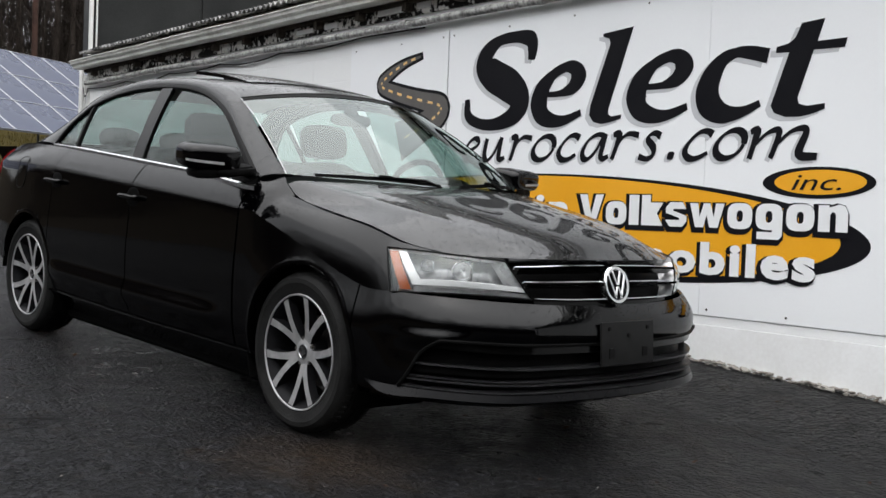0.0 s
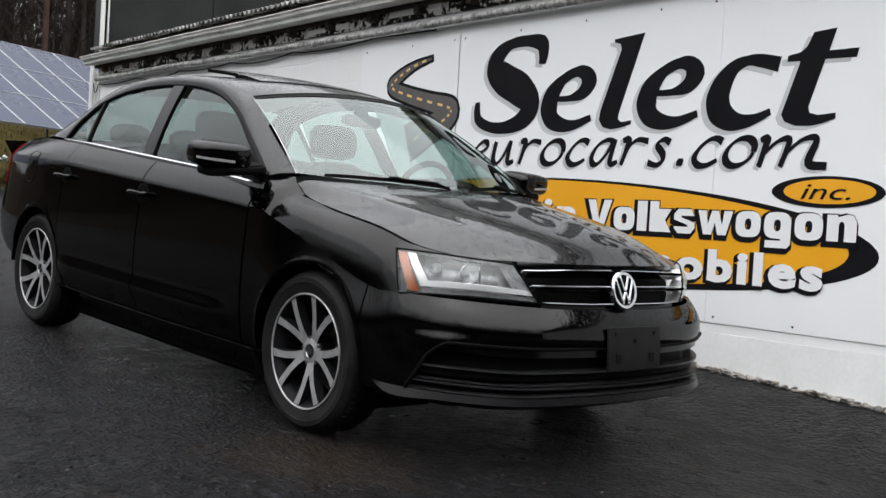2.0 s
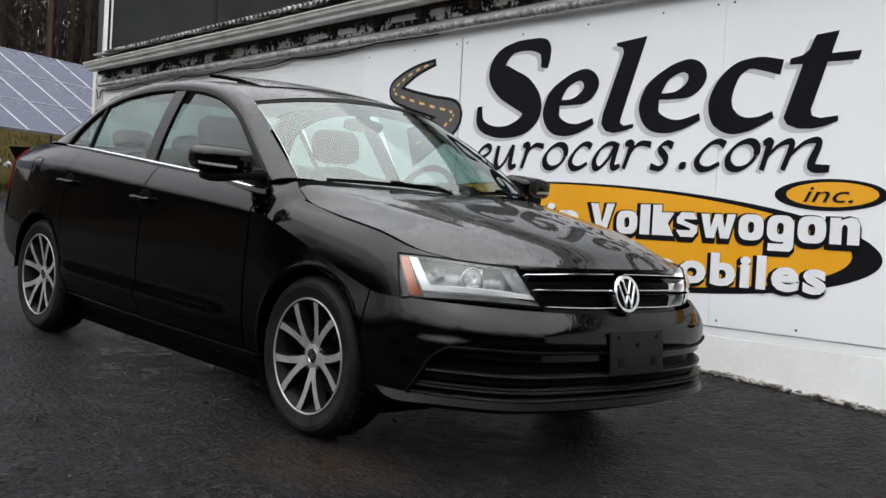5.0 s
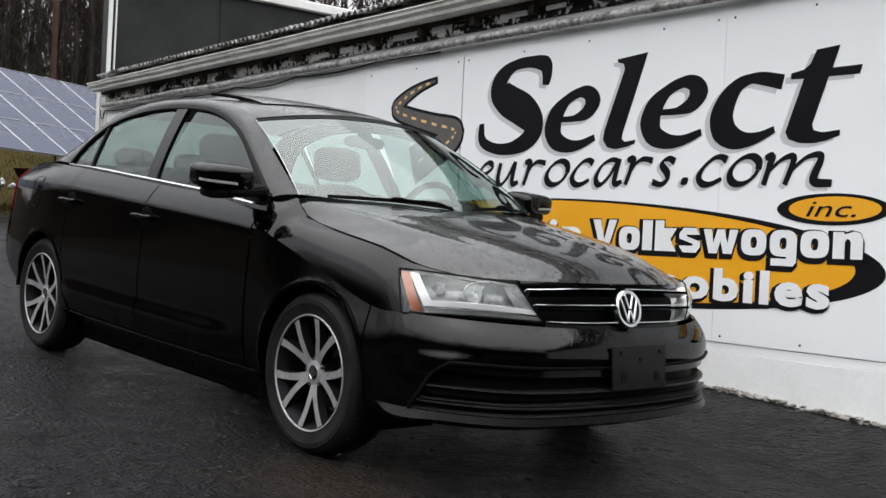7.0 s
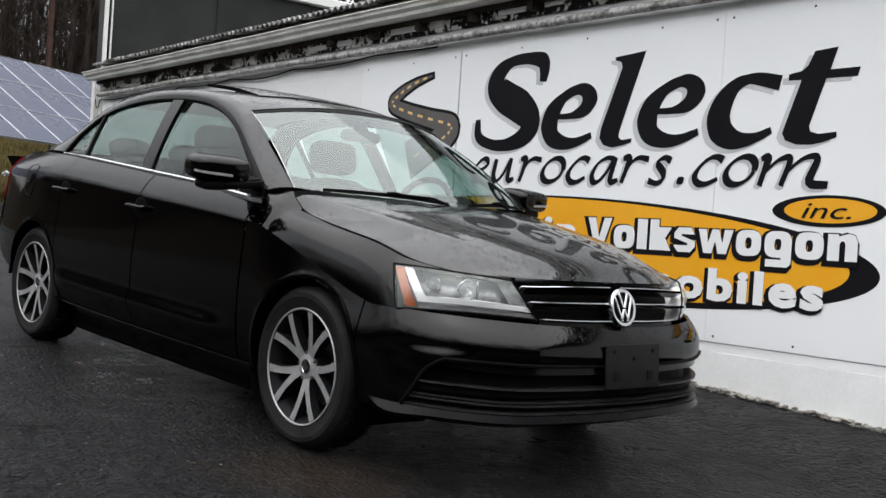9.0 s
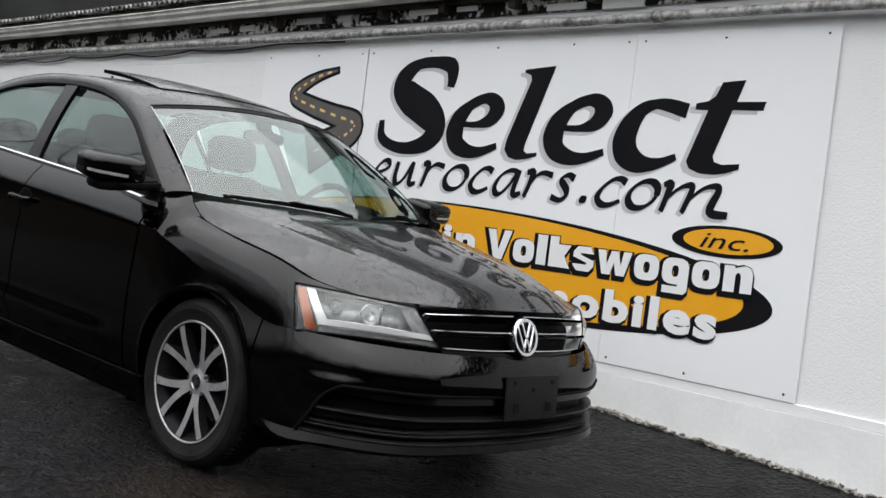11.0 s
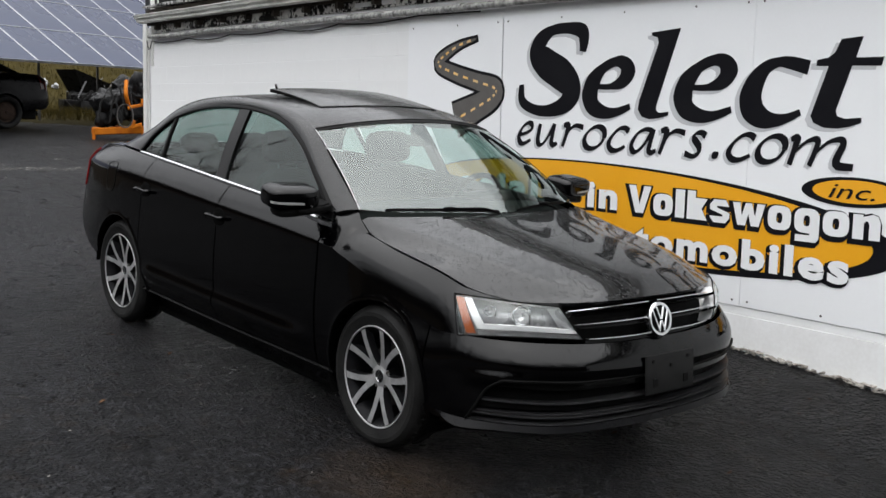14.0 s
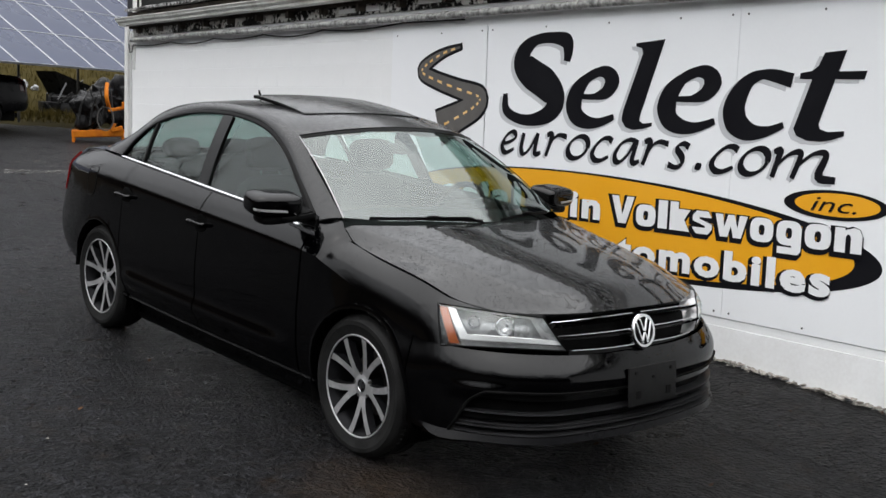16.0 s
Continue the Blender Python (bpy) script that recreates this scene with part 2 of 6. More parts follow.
SIDE = glass("side_glass", (0.33, 0.45, 0.42), 0.055)
DISC = surf("brake_steel", (0.05, 0.045, 0.04), (0.09, 0.085, 0.08), 20, 0.4, 0.5, 0.9)

WALL_PAINT = surf("white_wall_paint", (0.79, 0.80, 0.80), (0.84, 0.85, 0.85), 1.3, 0.6, 0.7, bump=0.25, bscale=110, fine=0.2)
PLINTH = surf("white_plinth_paint", (0.68, 0.68, 0.67), (0.79, 0.80, 0.80), 2.5, 0.65, 0.75, bump=0.07, bscale=45, fine=0.4)
CRUMBLE = surf("crumbled_render", (0.05, 0.031, 0.020), (0.36, 0.34, 0.31), 14, 0.9, bump=1.0, bscale=60, fine=0.6, spec=0.1)
BOARD = surf("white_sign_board", (0.815, 0.83, 0.845), (0.845, 0.86, 0.875), 0.8, 0.3, 0.4)
INK = surf("black_sign_paint", (0.007, 0.007, 0.009), (0.010, 0.010, 0.012), 5, 0.35, 0.45, spec=0.06)
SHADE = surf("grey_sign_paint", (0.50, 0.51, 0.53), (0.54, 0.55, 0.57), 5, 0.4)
ORANGE = surf("orange_sign_paint", (0.78, 0.36, 0.012), (0.82, 0.39, 0.018), 4, 0.35, 0.45)
ROAD_GREY = surf("grey_road_paint", (0.10, 0.095, 0.09), (0.12, 0.115, 0.11), 9, 0.4, spec=0.1)
DASH = surf("road_dash_paint", (0.75, 0.42, 0.10), (0.72, 0.5, 0.25), 9, 0.4)
LETTER = surf("white_sign_paint", (0.82, 0.83, 0.84), (0.8, 0.81, 0.82), 6, 0.35)
GUTTER = surf("weathered_gutter", (0.42, 0.42, 0.38), (0.74, 0.74, 0.70), 4, 0.5, 0.65, bump=0.2, bscale=40, fine=0.5)
PIPE = surf("galvanised_pipe", (0.14, 0.138, 0.13), (0.56, 0.56, 0.54), 7, 0.5, 0.65, 0.3, bscale=34, fine=0.75, span=(0.70, 1.0))
SOFFIT = surf("dark_soffit", (0.012, 0.011, 0.010), (0.07, 0.06, 0.05), 5, 0.85, bump=0.6, bscale=30, fine=0.5, spec=0.1)
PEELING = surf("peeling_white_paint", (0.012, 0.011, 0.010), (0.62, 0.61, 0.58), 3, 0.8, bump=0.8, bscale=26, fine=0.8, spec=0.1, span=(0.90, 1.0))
CABLE = surf("black_cable", (0.015, 0.015, 0.015), (0.03, 0.03, 0.03), 10, 0.6, spec=0.1)
ROOF = surf("corrugated_roof", (0.012, 0.011, 0.011), (0.34, 0.335, 0.33), 6, 0.55, 0.7, bump=0.2, bscale=30, fine=0.5, span=(0.66, 0.94))
CLADDING = surf("dark_cladding", (0.014, 0.0145, 0.0145), (0.03, 0.031, 0.03), 1.2, 0.3, 0.5, spec=0.1)
TRIM = surf("white_corner_trim", (0.6, 0.6, 0.58), (0.7, 0.7, 0.68), 4, 0.5)
CELL = surf("solar_cell", (0.033, 0.041, 0.070), (0.042, 0.050, 0.082), 0.6, 0.25, 0.35, spec=0.12)
FRAME = surf("aluminium_frame", (0.30, 0.31, 0.33), (0.36, 0.37, 0.39), 4, 0.4, 0.5, 0.4)
STEEL = surf("dull_steel", (0.05, 0.05, 0.05), (0.10, 0.095, 0.09), 4, 0.6, 0.7, 0.5)
BARK = surf("bare_bark", (0.018, 0.014, 0.012), (0.05, 0.041, 0.035), 2, 0.9, bump=0.6, bscale=25, spec=0.05)
POLE_WOOD = surf("pole_wood", (0.026, 0.012, 0.0085), (0.050, 0.023, 0.015), 2, 0.85, bump=0.5, bscale=18)
LITTER = surf("leaf_litter", (0.012, 0.010, 0.008), (0.035, 0.028, 0.02), 3, 0.95, bump=1.0, bscale=40, spec=0.05)
GRASS = surf("autumn_grass", (0.006, 0.0056, 0.002), (0.040, 0.032, 0.011), 1.3, 0.95, bump=1.0, bscale=40, fine=0.6, spec=0.05)
STRAW = surf("yellow_grass", (0.016, 0.0145, 0.0045), (0.075, 0.057, 0.015), 1.6, 0.9, spec=0.05)
TARP = surf("black_tarpaulin", (0.003, 0.003, 0.0033), (0.012, 0.012, 0.0125), 6, 0.24, 0.4, bump=0.8, bscale=14, spec=0.12)
MACHINE = surf("orange_machine_paint", (0.50, 0.155, 0.006), (0.32, 0.085, 0.006), 8, 0.55, 0.7, spec=0.12)
RUSTY = surf("rusty_wheel_steel", (0.016, 0.012, 0.010), (0.045, 0.030, 0.023), 14, 0.6, 0.8, 0.2, spec=0.1)
SACK = surf("white_plastic_sack", (0.26, 0.265, 0.28), (0.42, 0.43, 0.45), 9, 0.4, 0.6)
LEAF = surf("fallen_leaf", (0.03, 0.016, 0.009), (0.07, 0.036, 0.018), 10, 0.8, spec=0.1)
STONE = surf("pale_grit", (0.10, 0.09, 0.08), (0.34, 0.33, 0.31), 10, 0.8)


# ---- building helpers ----
def V(*a):
    return Vector(a)


def thing(name, m=Matrix(), label="", category="", group="", kind=""):
    ob = new(name)
    ob.matrix_world = m
    return tagged(ob, label, category, group, kind)


def part(name, bm, material, parent=None, label="", smooth=True):
    me = bpy.data.meshes.new(name)
    bm.to_mesh(me)
    bm.free()
    me.materials.append(material)
    if smooth:
        me.shade_smooth()
        me.set_sharp_from_angle(angle=radians(35))
    ob = new(name, me)
    ob.parent = parent
    if label:
        ob["label"] = label
    return ob


def box(bm, size, m=Matrix(), bevel=0.0, seg=1):
    """A block of the given size round the pose m, with rounded edges."""
    made = bmesh.ops.create_cube(bm, size=1, matrix=m @ Matrix.Diagonal((*size, 1)))
    if bevel:
        edges = list({e for v in made["verts"] for e in v.link_edges})
        bmesh.ops.bevel(bm, geom=edges, offset=bevel, segments=seg, affect="EDGES", profile=0.6)


def spline(points, t):
    """A smooth curve through the points; t from 0 to their number less one."""
    n = len(points) - 1
    t = min(max(t, 0.0), n - 1e-9)
    i = int(t)
    f = t - i
    p1, p2 = points[i], points[i + 1]
    p0 = points[i - 1] if i > 0 else p1 * 2 - p2
    p3 = points[i + 2] if i + 2 <= n else p2 * 2 - p1
    return 0.5 * (2 * p1 + (p2 - p0) * f + (2 * p0 - 5 * p1 + 4 * p2 - p3) * f * f + (3 * p1 - p0 - 3 * p2 + p3) * f**3)


def pts(flat):
    return [Vector(flat[i:i + 3]) for i in range(0, len(flat), 3)]


def tube(points, r, sides=8, cap=True, taper=1.0):
    """A round rod along a line of points."""
    bm = bmesh.new()
    rings = []
    n = len(points)
    for i, p in enumerate(points):
        d = (points[min(i + 1, n - 1)] - points[max(i - 1, 0)]).normalized()
        a = d.orthogonal().normalized() if i == 0 else (a - d * a.dot(d)).normalized()
        b = d.cross(a)
        rr = r * (1 + (taper - 1) * i / max(n - 1, 1))
        rings.append([bm.verts.new(p + rr * (math.cos(k * math.tau / sides) * a + math.sin(k * math.tau / sides) * b)) for k in range(sides)])
    for u, v in zip(rings, rings[1:]):
        for k in range(sides):
            bm.faces.new((u[k], u[(k + 1) % sides], v[(k + 1) % sides], v[k]))
    if cap:
        bm.faces.new(rings[0][::-1])
        bm.faces.new(rings[-1])
    return bm


def lathe(profile, steps=48, axis="y", close=True):
    """A turned body: (radius, height) pairs about an axis."""
    bm = bmesh.new()
    rings = []
    for i in range(steps):
        c, s = math.cos(i * math.tau / steps), math.sin(i * math.tau / steps)
        rings.append([bm.verts.new((r * c, h, r * s) if axis == "y" else (r * c, r * s, h) if axis == "z" else (h, r * c, r * s)) for r, h in profile])
    for i in range(steps):
        u, v = rings[i], rings[(i + 1) % steps]
        for k in range(len(profile) - 1):
            bm.faces.new((u[k], v[k], v[k + 1], u[k + 1]))
    bmesh.ops.remove_doubles(bm, verts=bm.verts, dist=1e-5)
    bmesh.ops.recalc_face_normals(bm, faces=bm.faces)
    return bm


INSIDE = V(-1.35, 0, 0.62)


def sheet(f, nu, nv, rim=0.012, keep=None, inside=None):
    """A pressed panel: f(a, b), each from 0 to 1, with its edges turned in by rim. keep(p) leaves out what lies in a cut-out."""
    bm = bmesh.new()
    inside = INSIDE if inside is None else inside
    g = [[f(i / nu, j / nv) for j in range(nv + 1)] for i in range(nu + 1)]
    c = g[nu // 2][nv // 2]
    d = (g[nu // 2 + 1][nv // 2] - g[nu // 2 - 1][nv // 2]).cross(g[nu // 2][nv // 2 + 1] - g[nu // 2][nv // 2 - 1]) if nu > 1 and nv > 1 else V(0, 0, 1)
    turn = d.dot(c - inside) < 0
    vs = [[bm.verts.new(p) for p in row] for row in g]
    for i in range(nu):
        for j in range(nv):
            q = (vs[i][j], vs[i + 1][j], vs[i + 1][j + 1], vs[i][j + 1])
            if keep and not any(keep(v.co) for v in q):
                continue
            bm.faces.new(q[::-1] if turn else q)
    if keep:
        bmesh.ops.delete(bm, geom=[v for v in bm.verts if not v.link_faces], context="VERTS")
        for v in bm.verts:
            if not keep(v.co):
                v.co = keep(v.co, True)
    if rim:
        bm.normal_update()
        edges = [e for e in bm.edges if e.is_boundary]
        normals = {v: v.normal.copy() for e in edges for v in e.verts}
        made = bmesh.ops.extrude_edge_only(bm, edges=edges)
        old = {tuple(round(k, 6) for k in v.co): n for v, n in normals.items()}
        for v in [x for x in made["geom"] if isinstance(x, bmesh.types.BMVert)]:
            v.co -= old[tuple(round(k, 6) for k in v.co)] * rim
    return bm


def flip(bm):
    """The same on the other side of the car."""
    bmesh.ops.transform(bm, matrix=Matrix.Diagonal((1, -1, 1, 1)), verts=bm.verts)
    bmesh.ops.reverse_faces(bm, faces=bm.faces)
    return bm


# ---- ground ----
def smooth(a, b, x):
    f = min(max((x - a) / (b - a), 0.0), 1.0)
    return f * f * (3 - 2 * f)


def gz(x, y):
    """Height of the ground: the yard falls by three degrees towards the front of the car, rises a little to the wall
    and has wooded banks round it, some of them unseen and added.
    """
    s = x * math.cos(radians(4)) + y * math.sin(radians(4))
    s = -22 + (s + 22) * 0.25 if s < -22 else s
    s = 9 + (s - 9) * 0.1 if s > 9 else s
    z = -math.tan(radians(3)) * s
    z += 0.14 * smooth(1.0, 1.75, y) * smooth(-11, -8, x)
    # unseen bank behind the camera and ahead of the nose, added to darken reflections
    d = max(-9 - y, x - 18, 0.0)
    bank = 0.30 * min(max(-27 - x, 0.0), 9.0) + 0.05 * min(max(-38 - x, 0.0), 40.0)
    return z + bank + 0.18 * min(d, 26.0)


def axis_steps(lo, a, b, hi, fine):
    out = [lo, lo * 0.55 + a * 0.45, lo * 0.25 + a * 0.75, lo * 0.1 + a * 0.9, lo * 0.04 + a * 0.96]
    out += [a + (b - a) * i / fine for i in range(fine + 1)]
    return out + [hi * 0.04 + b * 0.96, hi * 0.1 + b * 0.9, hi * 0.25 + b * 0.75, hi * 0.55 + b * 0.45, hi]


def build_ground():
    xs, ys = axis_steps(-1500, -64, 40, 1500, 360), axis_steps(-1500, -38, 32, 1500, 240)
    vs, fs, kinds = [], [], []
    for x in xs:
        for y in ys:
            n = noise.noise((x * 0.7, y * 0.7, 0)) * 0.012 + noise.noise((x * 3, y * 3, 5)) * 0.004
            near = abs(x + 1.3) < 2.4 and abs(y) < 1.2
            vs.append((x, y, gz(x, y) + (0.2 * n if near else n) - 0.004))
    w = len(ys)
    for i in range(len(xs) - 1):
        for j in range(w - 1):
            fs.append((i * w + j, (i + 1) * w + j, (i + 1) * w + j + 1, i * w + j + 1))
            x, y = xs[i], ys[j]
            # out-of-view ground is made dark litter, keeping bright grass out of reflections
            kinds.append(2 if x < -34 or (x < -22 and y < -1) or y < -9.5 or x > 18.5 else 1 if x < (-19.6 if y > 3.0 else -22.5) + noise.noise((y * 0.5, 0, 0)) else 0)
    me = bpy.data.meshes.new("ground")
    me.from_pydata(vs, [], fs)
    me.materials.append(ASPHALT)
    me.materials.append(GRASS)
    me.materials.append(LITTER)
    me.polygons.foreach_set("material_index", kinds)
    me.shade_smooth()
    tagged(new("ground", me), "dark wet asphalt yard with a grass verge", "ground", kind="structure")


build_ground()

# ---- the white building ----
WALL_Y, X0, X1 = 1.80, -9.40, 7.0


def build_wall():
    bm = bmesh.new()
    box(bm, (X1 - X0, 0.2, 2.9), pose((X0 + X1) / 2, WALL_Y + 0.104, 0.97))
    core = tagged(part("wall_south", bm, WALL_PAINT, smooth=False), "white painted concrete block wall", "wall", kind="structure")
    bm = bmesh.new()
    n = 150
    rows = []
    for i in range(n + 1):
        x = X0 + (X1 - X0) * i / n
        rows.append((x, gz(x, 1.75) - 0.06))
    lo = [[bm.verts.new((x, y, z)) for y in (1.768, 1.81)] for x, z in rows]
    hi = [[bm.verts.new((x, y, h)) for y, h in ((1.7835, 0.334), (1.791, 0.3355))] for x, z in rows]
    for i in range(n):
        if rows[i][1] < 0.33:
            bm.faces.new((lo[i][0], lo[i + 1][0], hi[i + 1][0], hi[i][0]))
            bm.faces.new((hi[i][0], hi[i + 1][0], hi[i + 1][1], hi[i][1]))
    bmesh.ops.delete(bm, geom=[v for v in bm.verts if not v.link_faces], context="VERTS")
    part("plinth", bm, PLINTH, core, "white rendered footing, dirty at the ground", smooth=False)
    bm = bmesh.new()
    box(bm, (X1 - X0 - 0.1, 0.022, 0.048), pose((X0 + X1) / 2 + 0.05, 1.801, 0.3605), 0.002)
    part("wall_band", bm, WALL_PAINT, core, smooth=False)
    bm = bmesh.new()
    rng = random.Random(5)
    for i in range(900):
        x = -3.4 + 8.5 * i / 900 + rng.uniform(-0.03, 0.03)
        s = rng.uniform(0.003, 0.017) * (0.6 + 0.7 * abs(noise.noise((x * 2, 0, 0))) * 2)
        box(bm, (s * 2.2, 0.03, s * 0.75), pose(x, 1.762 + rng.uniform(-0.03, 0.006) * rng.random(), gz(x, 1.75) + rng.uniform(-0.005, 0.02), rng.uniform(-20, 20), rng.uniform(-25, 25), rng.uniform(-20, 20)), 0.006)
    tagged(part("crumbled_edge", bm, CRUMBLE, core, "crumbling render and grit along the foot of the wall", smooth=False), kind="stuff")
    return core


WALL = build_wall()


def plate(bm, outline, y, th=0.002):
    """A flat painted shape on the wall: its outline in x and z."""
    front = [bm.verts.new((x, y, z)) for x, z in outline]
    back = [bm.verts.new((x, y + th, z)) for x, z in outline]
    bm.faces.new(front)
    n = len(outline)
    for i in range(n):
        bm.faces.new((front[i], back[i], back[(i + 1) % n], front[(i + 1) % n]))


def ring(bm, outer, inner, y, th=0.002):
    o, i = [bm.verts.new((x, y, z)) for x, z in outer], [bm.verts.new((x, y, z)) for x, z in inner]
    ob, ib = [bm.verts.new((x, y + th, z)) for x, z in outer], [bm.verts.new((x, y + th, z)) for x, z in inner]
    n = len(o)
    for k in range(n):
        m = (k + 1) % n
        bm.faces.new((o[k], o[m], i[m], i[k]))
        bm.faces.new((o[k], ob[k], ob[m], o[m]))
        bm.faces.new((i[k], i[m], ib[m], ib[k]))


def oval(cx, cz, a, b, slant=0.0, tilt=0.0, n=40, power=2.0):
    out = []
    for k in range(n):
        c, s = math.cos(k * math.tau / n), math.sin(k * math.tau / n)
        x = a * math.copysign(abs(c) ** (2 / power), c)
        z = b * math.copysign(abs(s) ** (2 / power), s)
        x += slant * z
        t = radians(tilt)
        out.append((cx + x * math.cos(t) - z * math.sin(t), cz + x * math.sin(t) + z * math.cos(t)))
    return out


def slab(x0, x1, z0, z1, slant=0.0):
    d = slant * (z1 - z0)
    return [(x0, z0), (x1, z0), (x1 + d, z1), (x0 + d, z1)]


def rounded(outline, times=1):
    """The outline with its corners cut, to make it curve."""
    for _ in range(times):
        out = []
        for (ax, az), (bx, bz) in zip(outline, outline[1:] + outline[:1]):
            out += [(ax * 0.8 + bx * 0.2, az * 0.8 + bz * 0.2), (ax * 0.2 + bx * 0.8, az * 0.2 + bz * 0.8)]
        outline = out
    return outline


def grown(outline, by, dx=0.0, dz=0.0):
    """The outline pushed outwards by a margin."""
    if by and sum(a[0] * b[1] - b[0] * a[1] for a, b in zip(outline, outline[1:] + outline[:1])) < 0:
        outline = outline[::-1]
    n, out = len(outline), []
    for i in range(n):
        (ax, az), (bx, bz), (cx, cz) = outline[i - 1], outline[i], outline[(i + 1) % n]
        u, w = Vector((bx - ax, bz - az)), Vector((cx - bx, cz - bz))
        if u.length < 1e-9 or w.length < 1e-9:
            out.append((bx + dx, bz + dz))
            continue
        u.normalize(), w.normalize()
        m = Vector((u.y + w.y, -u.x - w.x))
        m = m / max(m.length_squared / 2, 0.35)
        out.append((bx + m.x * by + dx, bz + m.y * by + dz))
    return out


Y_BOARD = 1.785
SIGN = thing("wall_sign", pose(0, 0, 0), "white sign board with black lettering and an orange oval", "sign")


def painted(name, outlines, material, y, label="", grow=0.0, dx=0.0, dz=0.0):
    for i, o in enumerate(outlines):
        bm = bmesh.new()
        y -= 0.00006 * (i > 0)
        if isinstance(o, dict):
            n, steps, rows = len(o["line"]) - 1, 6 * (len(o["line"]) - 1), []
            for k in range(steps + 1):
                t = n * k / steps
                p, q = spline(o["line"], t), spline(o["line"], min(t + 0.05, n)) - spline(o["line"], max(t - 0.05, 0))
                h = float(np.interp(t, range(n + 1), o["heft"])) / q.length
                rows.append([bm.verts.new((p.x + dx + q.z * h * e, y - 0.000008 * k + d, p.z + dz - q.x * h * e)) for e, d in ((-1, 0), (1, 0), (-1, 0.002), (1, 0.002))])
            for u, v in zip(rows, rows[1:]):
                bm.faces.new((u[0], u[1], v[1], v[0]))
                bm.faces.new((u[2], u[0], v[0], v[2]))
                bm.faces.new((u[1], u[3], v[3], v[1]))
        elif isinstance(o, tuple):
            ring(bm, grown(o[0], grow, dx, dz), grown(o[1], -grow, dx, dz), y)
        else:
            plate(bm, grown(o, grow, dx, dz), y)
        part(name, bm, material, SIGN, label, smooth=False)


def build_sign():
    for a, b in ((-3.57, -2.3425), (-2.3295, -0.056), (-0.054, 1.121)):
        bm = bmesh.new()
        box(bm, (b - a, 0.012, 1.80), pose((a + b) / 2, Y_BOARD + 0.006, 1.288), 0.001)
        part("board", bm, BOARD, SIGN)
    bm = bmesh.new()
    box(bm, (4.66, 0.003, 1.78), pose(-1.22, Y_BOARD + 0.0138, 1.288))
    part("backing", bm, INK, SIGN, smooth=False)
    for x in (-3.5, -2.9, -2.40, -2.28, -1.7, -1.1, -0.5, -0.11, 0.0, 0.5, 1.06):
        for z in (0.42, 2.15):
            bm = bmesh.new()
            bmesh.ops.create_cone(bm, cap_ends=True, segments=8, radius1=0.007, radius2=0.005, depth=0.004, matrix=pose(x, Y_BOARD - 0.002, z, 90))
            part("screw", bm, STEEL, SIGN)
    # the winding road
    mid = [V(-2.63, 0, 2.042), V(-2.85, 0, 2.0), V(-3.04, 0, 1.93), V(-3.135, 0, 1.855), V(-2.93, 0, 1.785), V(-2.65, 0, 1.72), V(-2.41, 0, 1.665), V(-2.44, 0, 1.60), V(-2.63, 0, 1.52), V(-2.90, 0, 1.42)]
    half = [0.006, 0.022, 0.04, 0.05, 0.056, 0.062, 0.075, 0.09, 0.10, 0.13]

    def ribbon(extra, t0=0.0, t1=9.0, width=None, n=60):
        left, right = [], []
        for i in range(n + 1):
            t = t0 + (t1 - t0) * i / n
            p, q = spline(mid, t), spline(mid, min(t + 0.02, 9)) - spline(mid, max(t - 0.02, 0))
            q.normalize()
            h = width or (np.interp(t, range(10), half) + extra)
            left.append((p.x - q.z * h, p.z + q.x * h))
            right.append((p.x + q.z * h, p.z - q.x * h))
        return left + right[::-1]

    def strip(name, mat, y, extra, spans, width=None, label=""):
        for t0, t1 in spans:
            bm = bmesh.new()
            n = 60 if t1 - t0 > 1 else 4
            o = ribbon(extra, t0, t1, width, n)
            vs = [bm.verts.new((x, y - 0.000012 * min(i, len(o) - 1 - i), z)) for i, (x, z) in enumerate(o)]
            for i in range(n):
                bm.faces.new((vs[i], vs[i + 1], vs[-2 - i], vs[-1 - i]))
            part(name, bm, mat, SIGN, label, smooth=False)

    strip("road_outline", INK, Y_BOARD - 0.0010, 0.022, [(0, 9)])
    strip("road_surface", ROAD_GREY, Y_BOARD - 0.0026, 0.0, [(0.12, 9)], label="grey winding road with dashed yellow line")
    strip("road_dash", DASH, Y_BOARD - 0.0045, 0.0, [(0.4 + 0.45 * k, 0.4 + 0.45 * k + 0.22) for k in range(19)], 0.009)
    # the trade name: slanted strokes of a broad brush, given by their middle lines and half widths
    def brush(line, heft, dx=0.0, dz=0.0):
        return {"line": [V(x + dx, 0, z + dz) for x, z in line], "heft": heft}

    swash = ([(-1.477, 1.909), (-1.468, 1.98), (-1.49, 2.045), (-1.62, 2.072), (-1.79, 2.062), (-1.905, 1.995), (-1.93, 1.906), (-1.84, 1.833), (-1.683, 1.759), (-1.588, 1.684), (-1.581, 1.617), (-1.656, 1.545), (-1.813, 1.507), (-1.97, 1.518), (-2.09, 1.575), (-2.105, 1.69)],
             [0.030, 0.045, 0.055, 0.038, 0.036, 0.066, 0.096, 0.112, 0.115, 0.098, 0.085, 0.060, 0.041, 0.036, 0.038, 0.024])
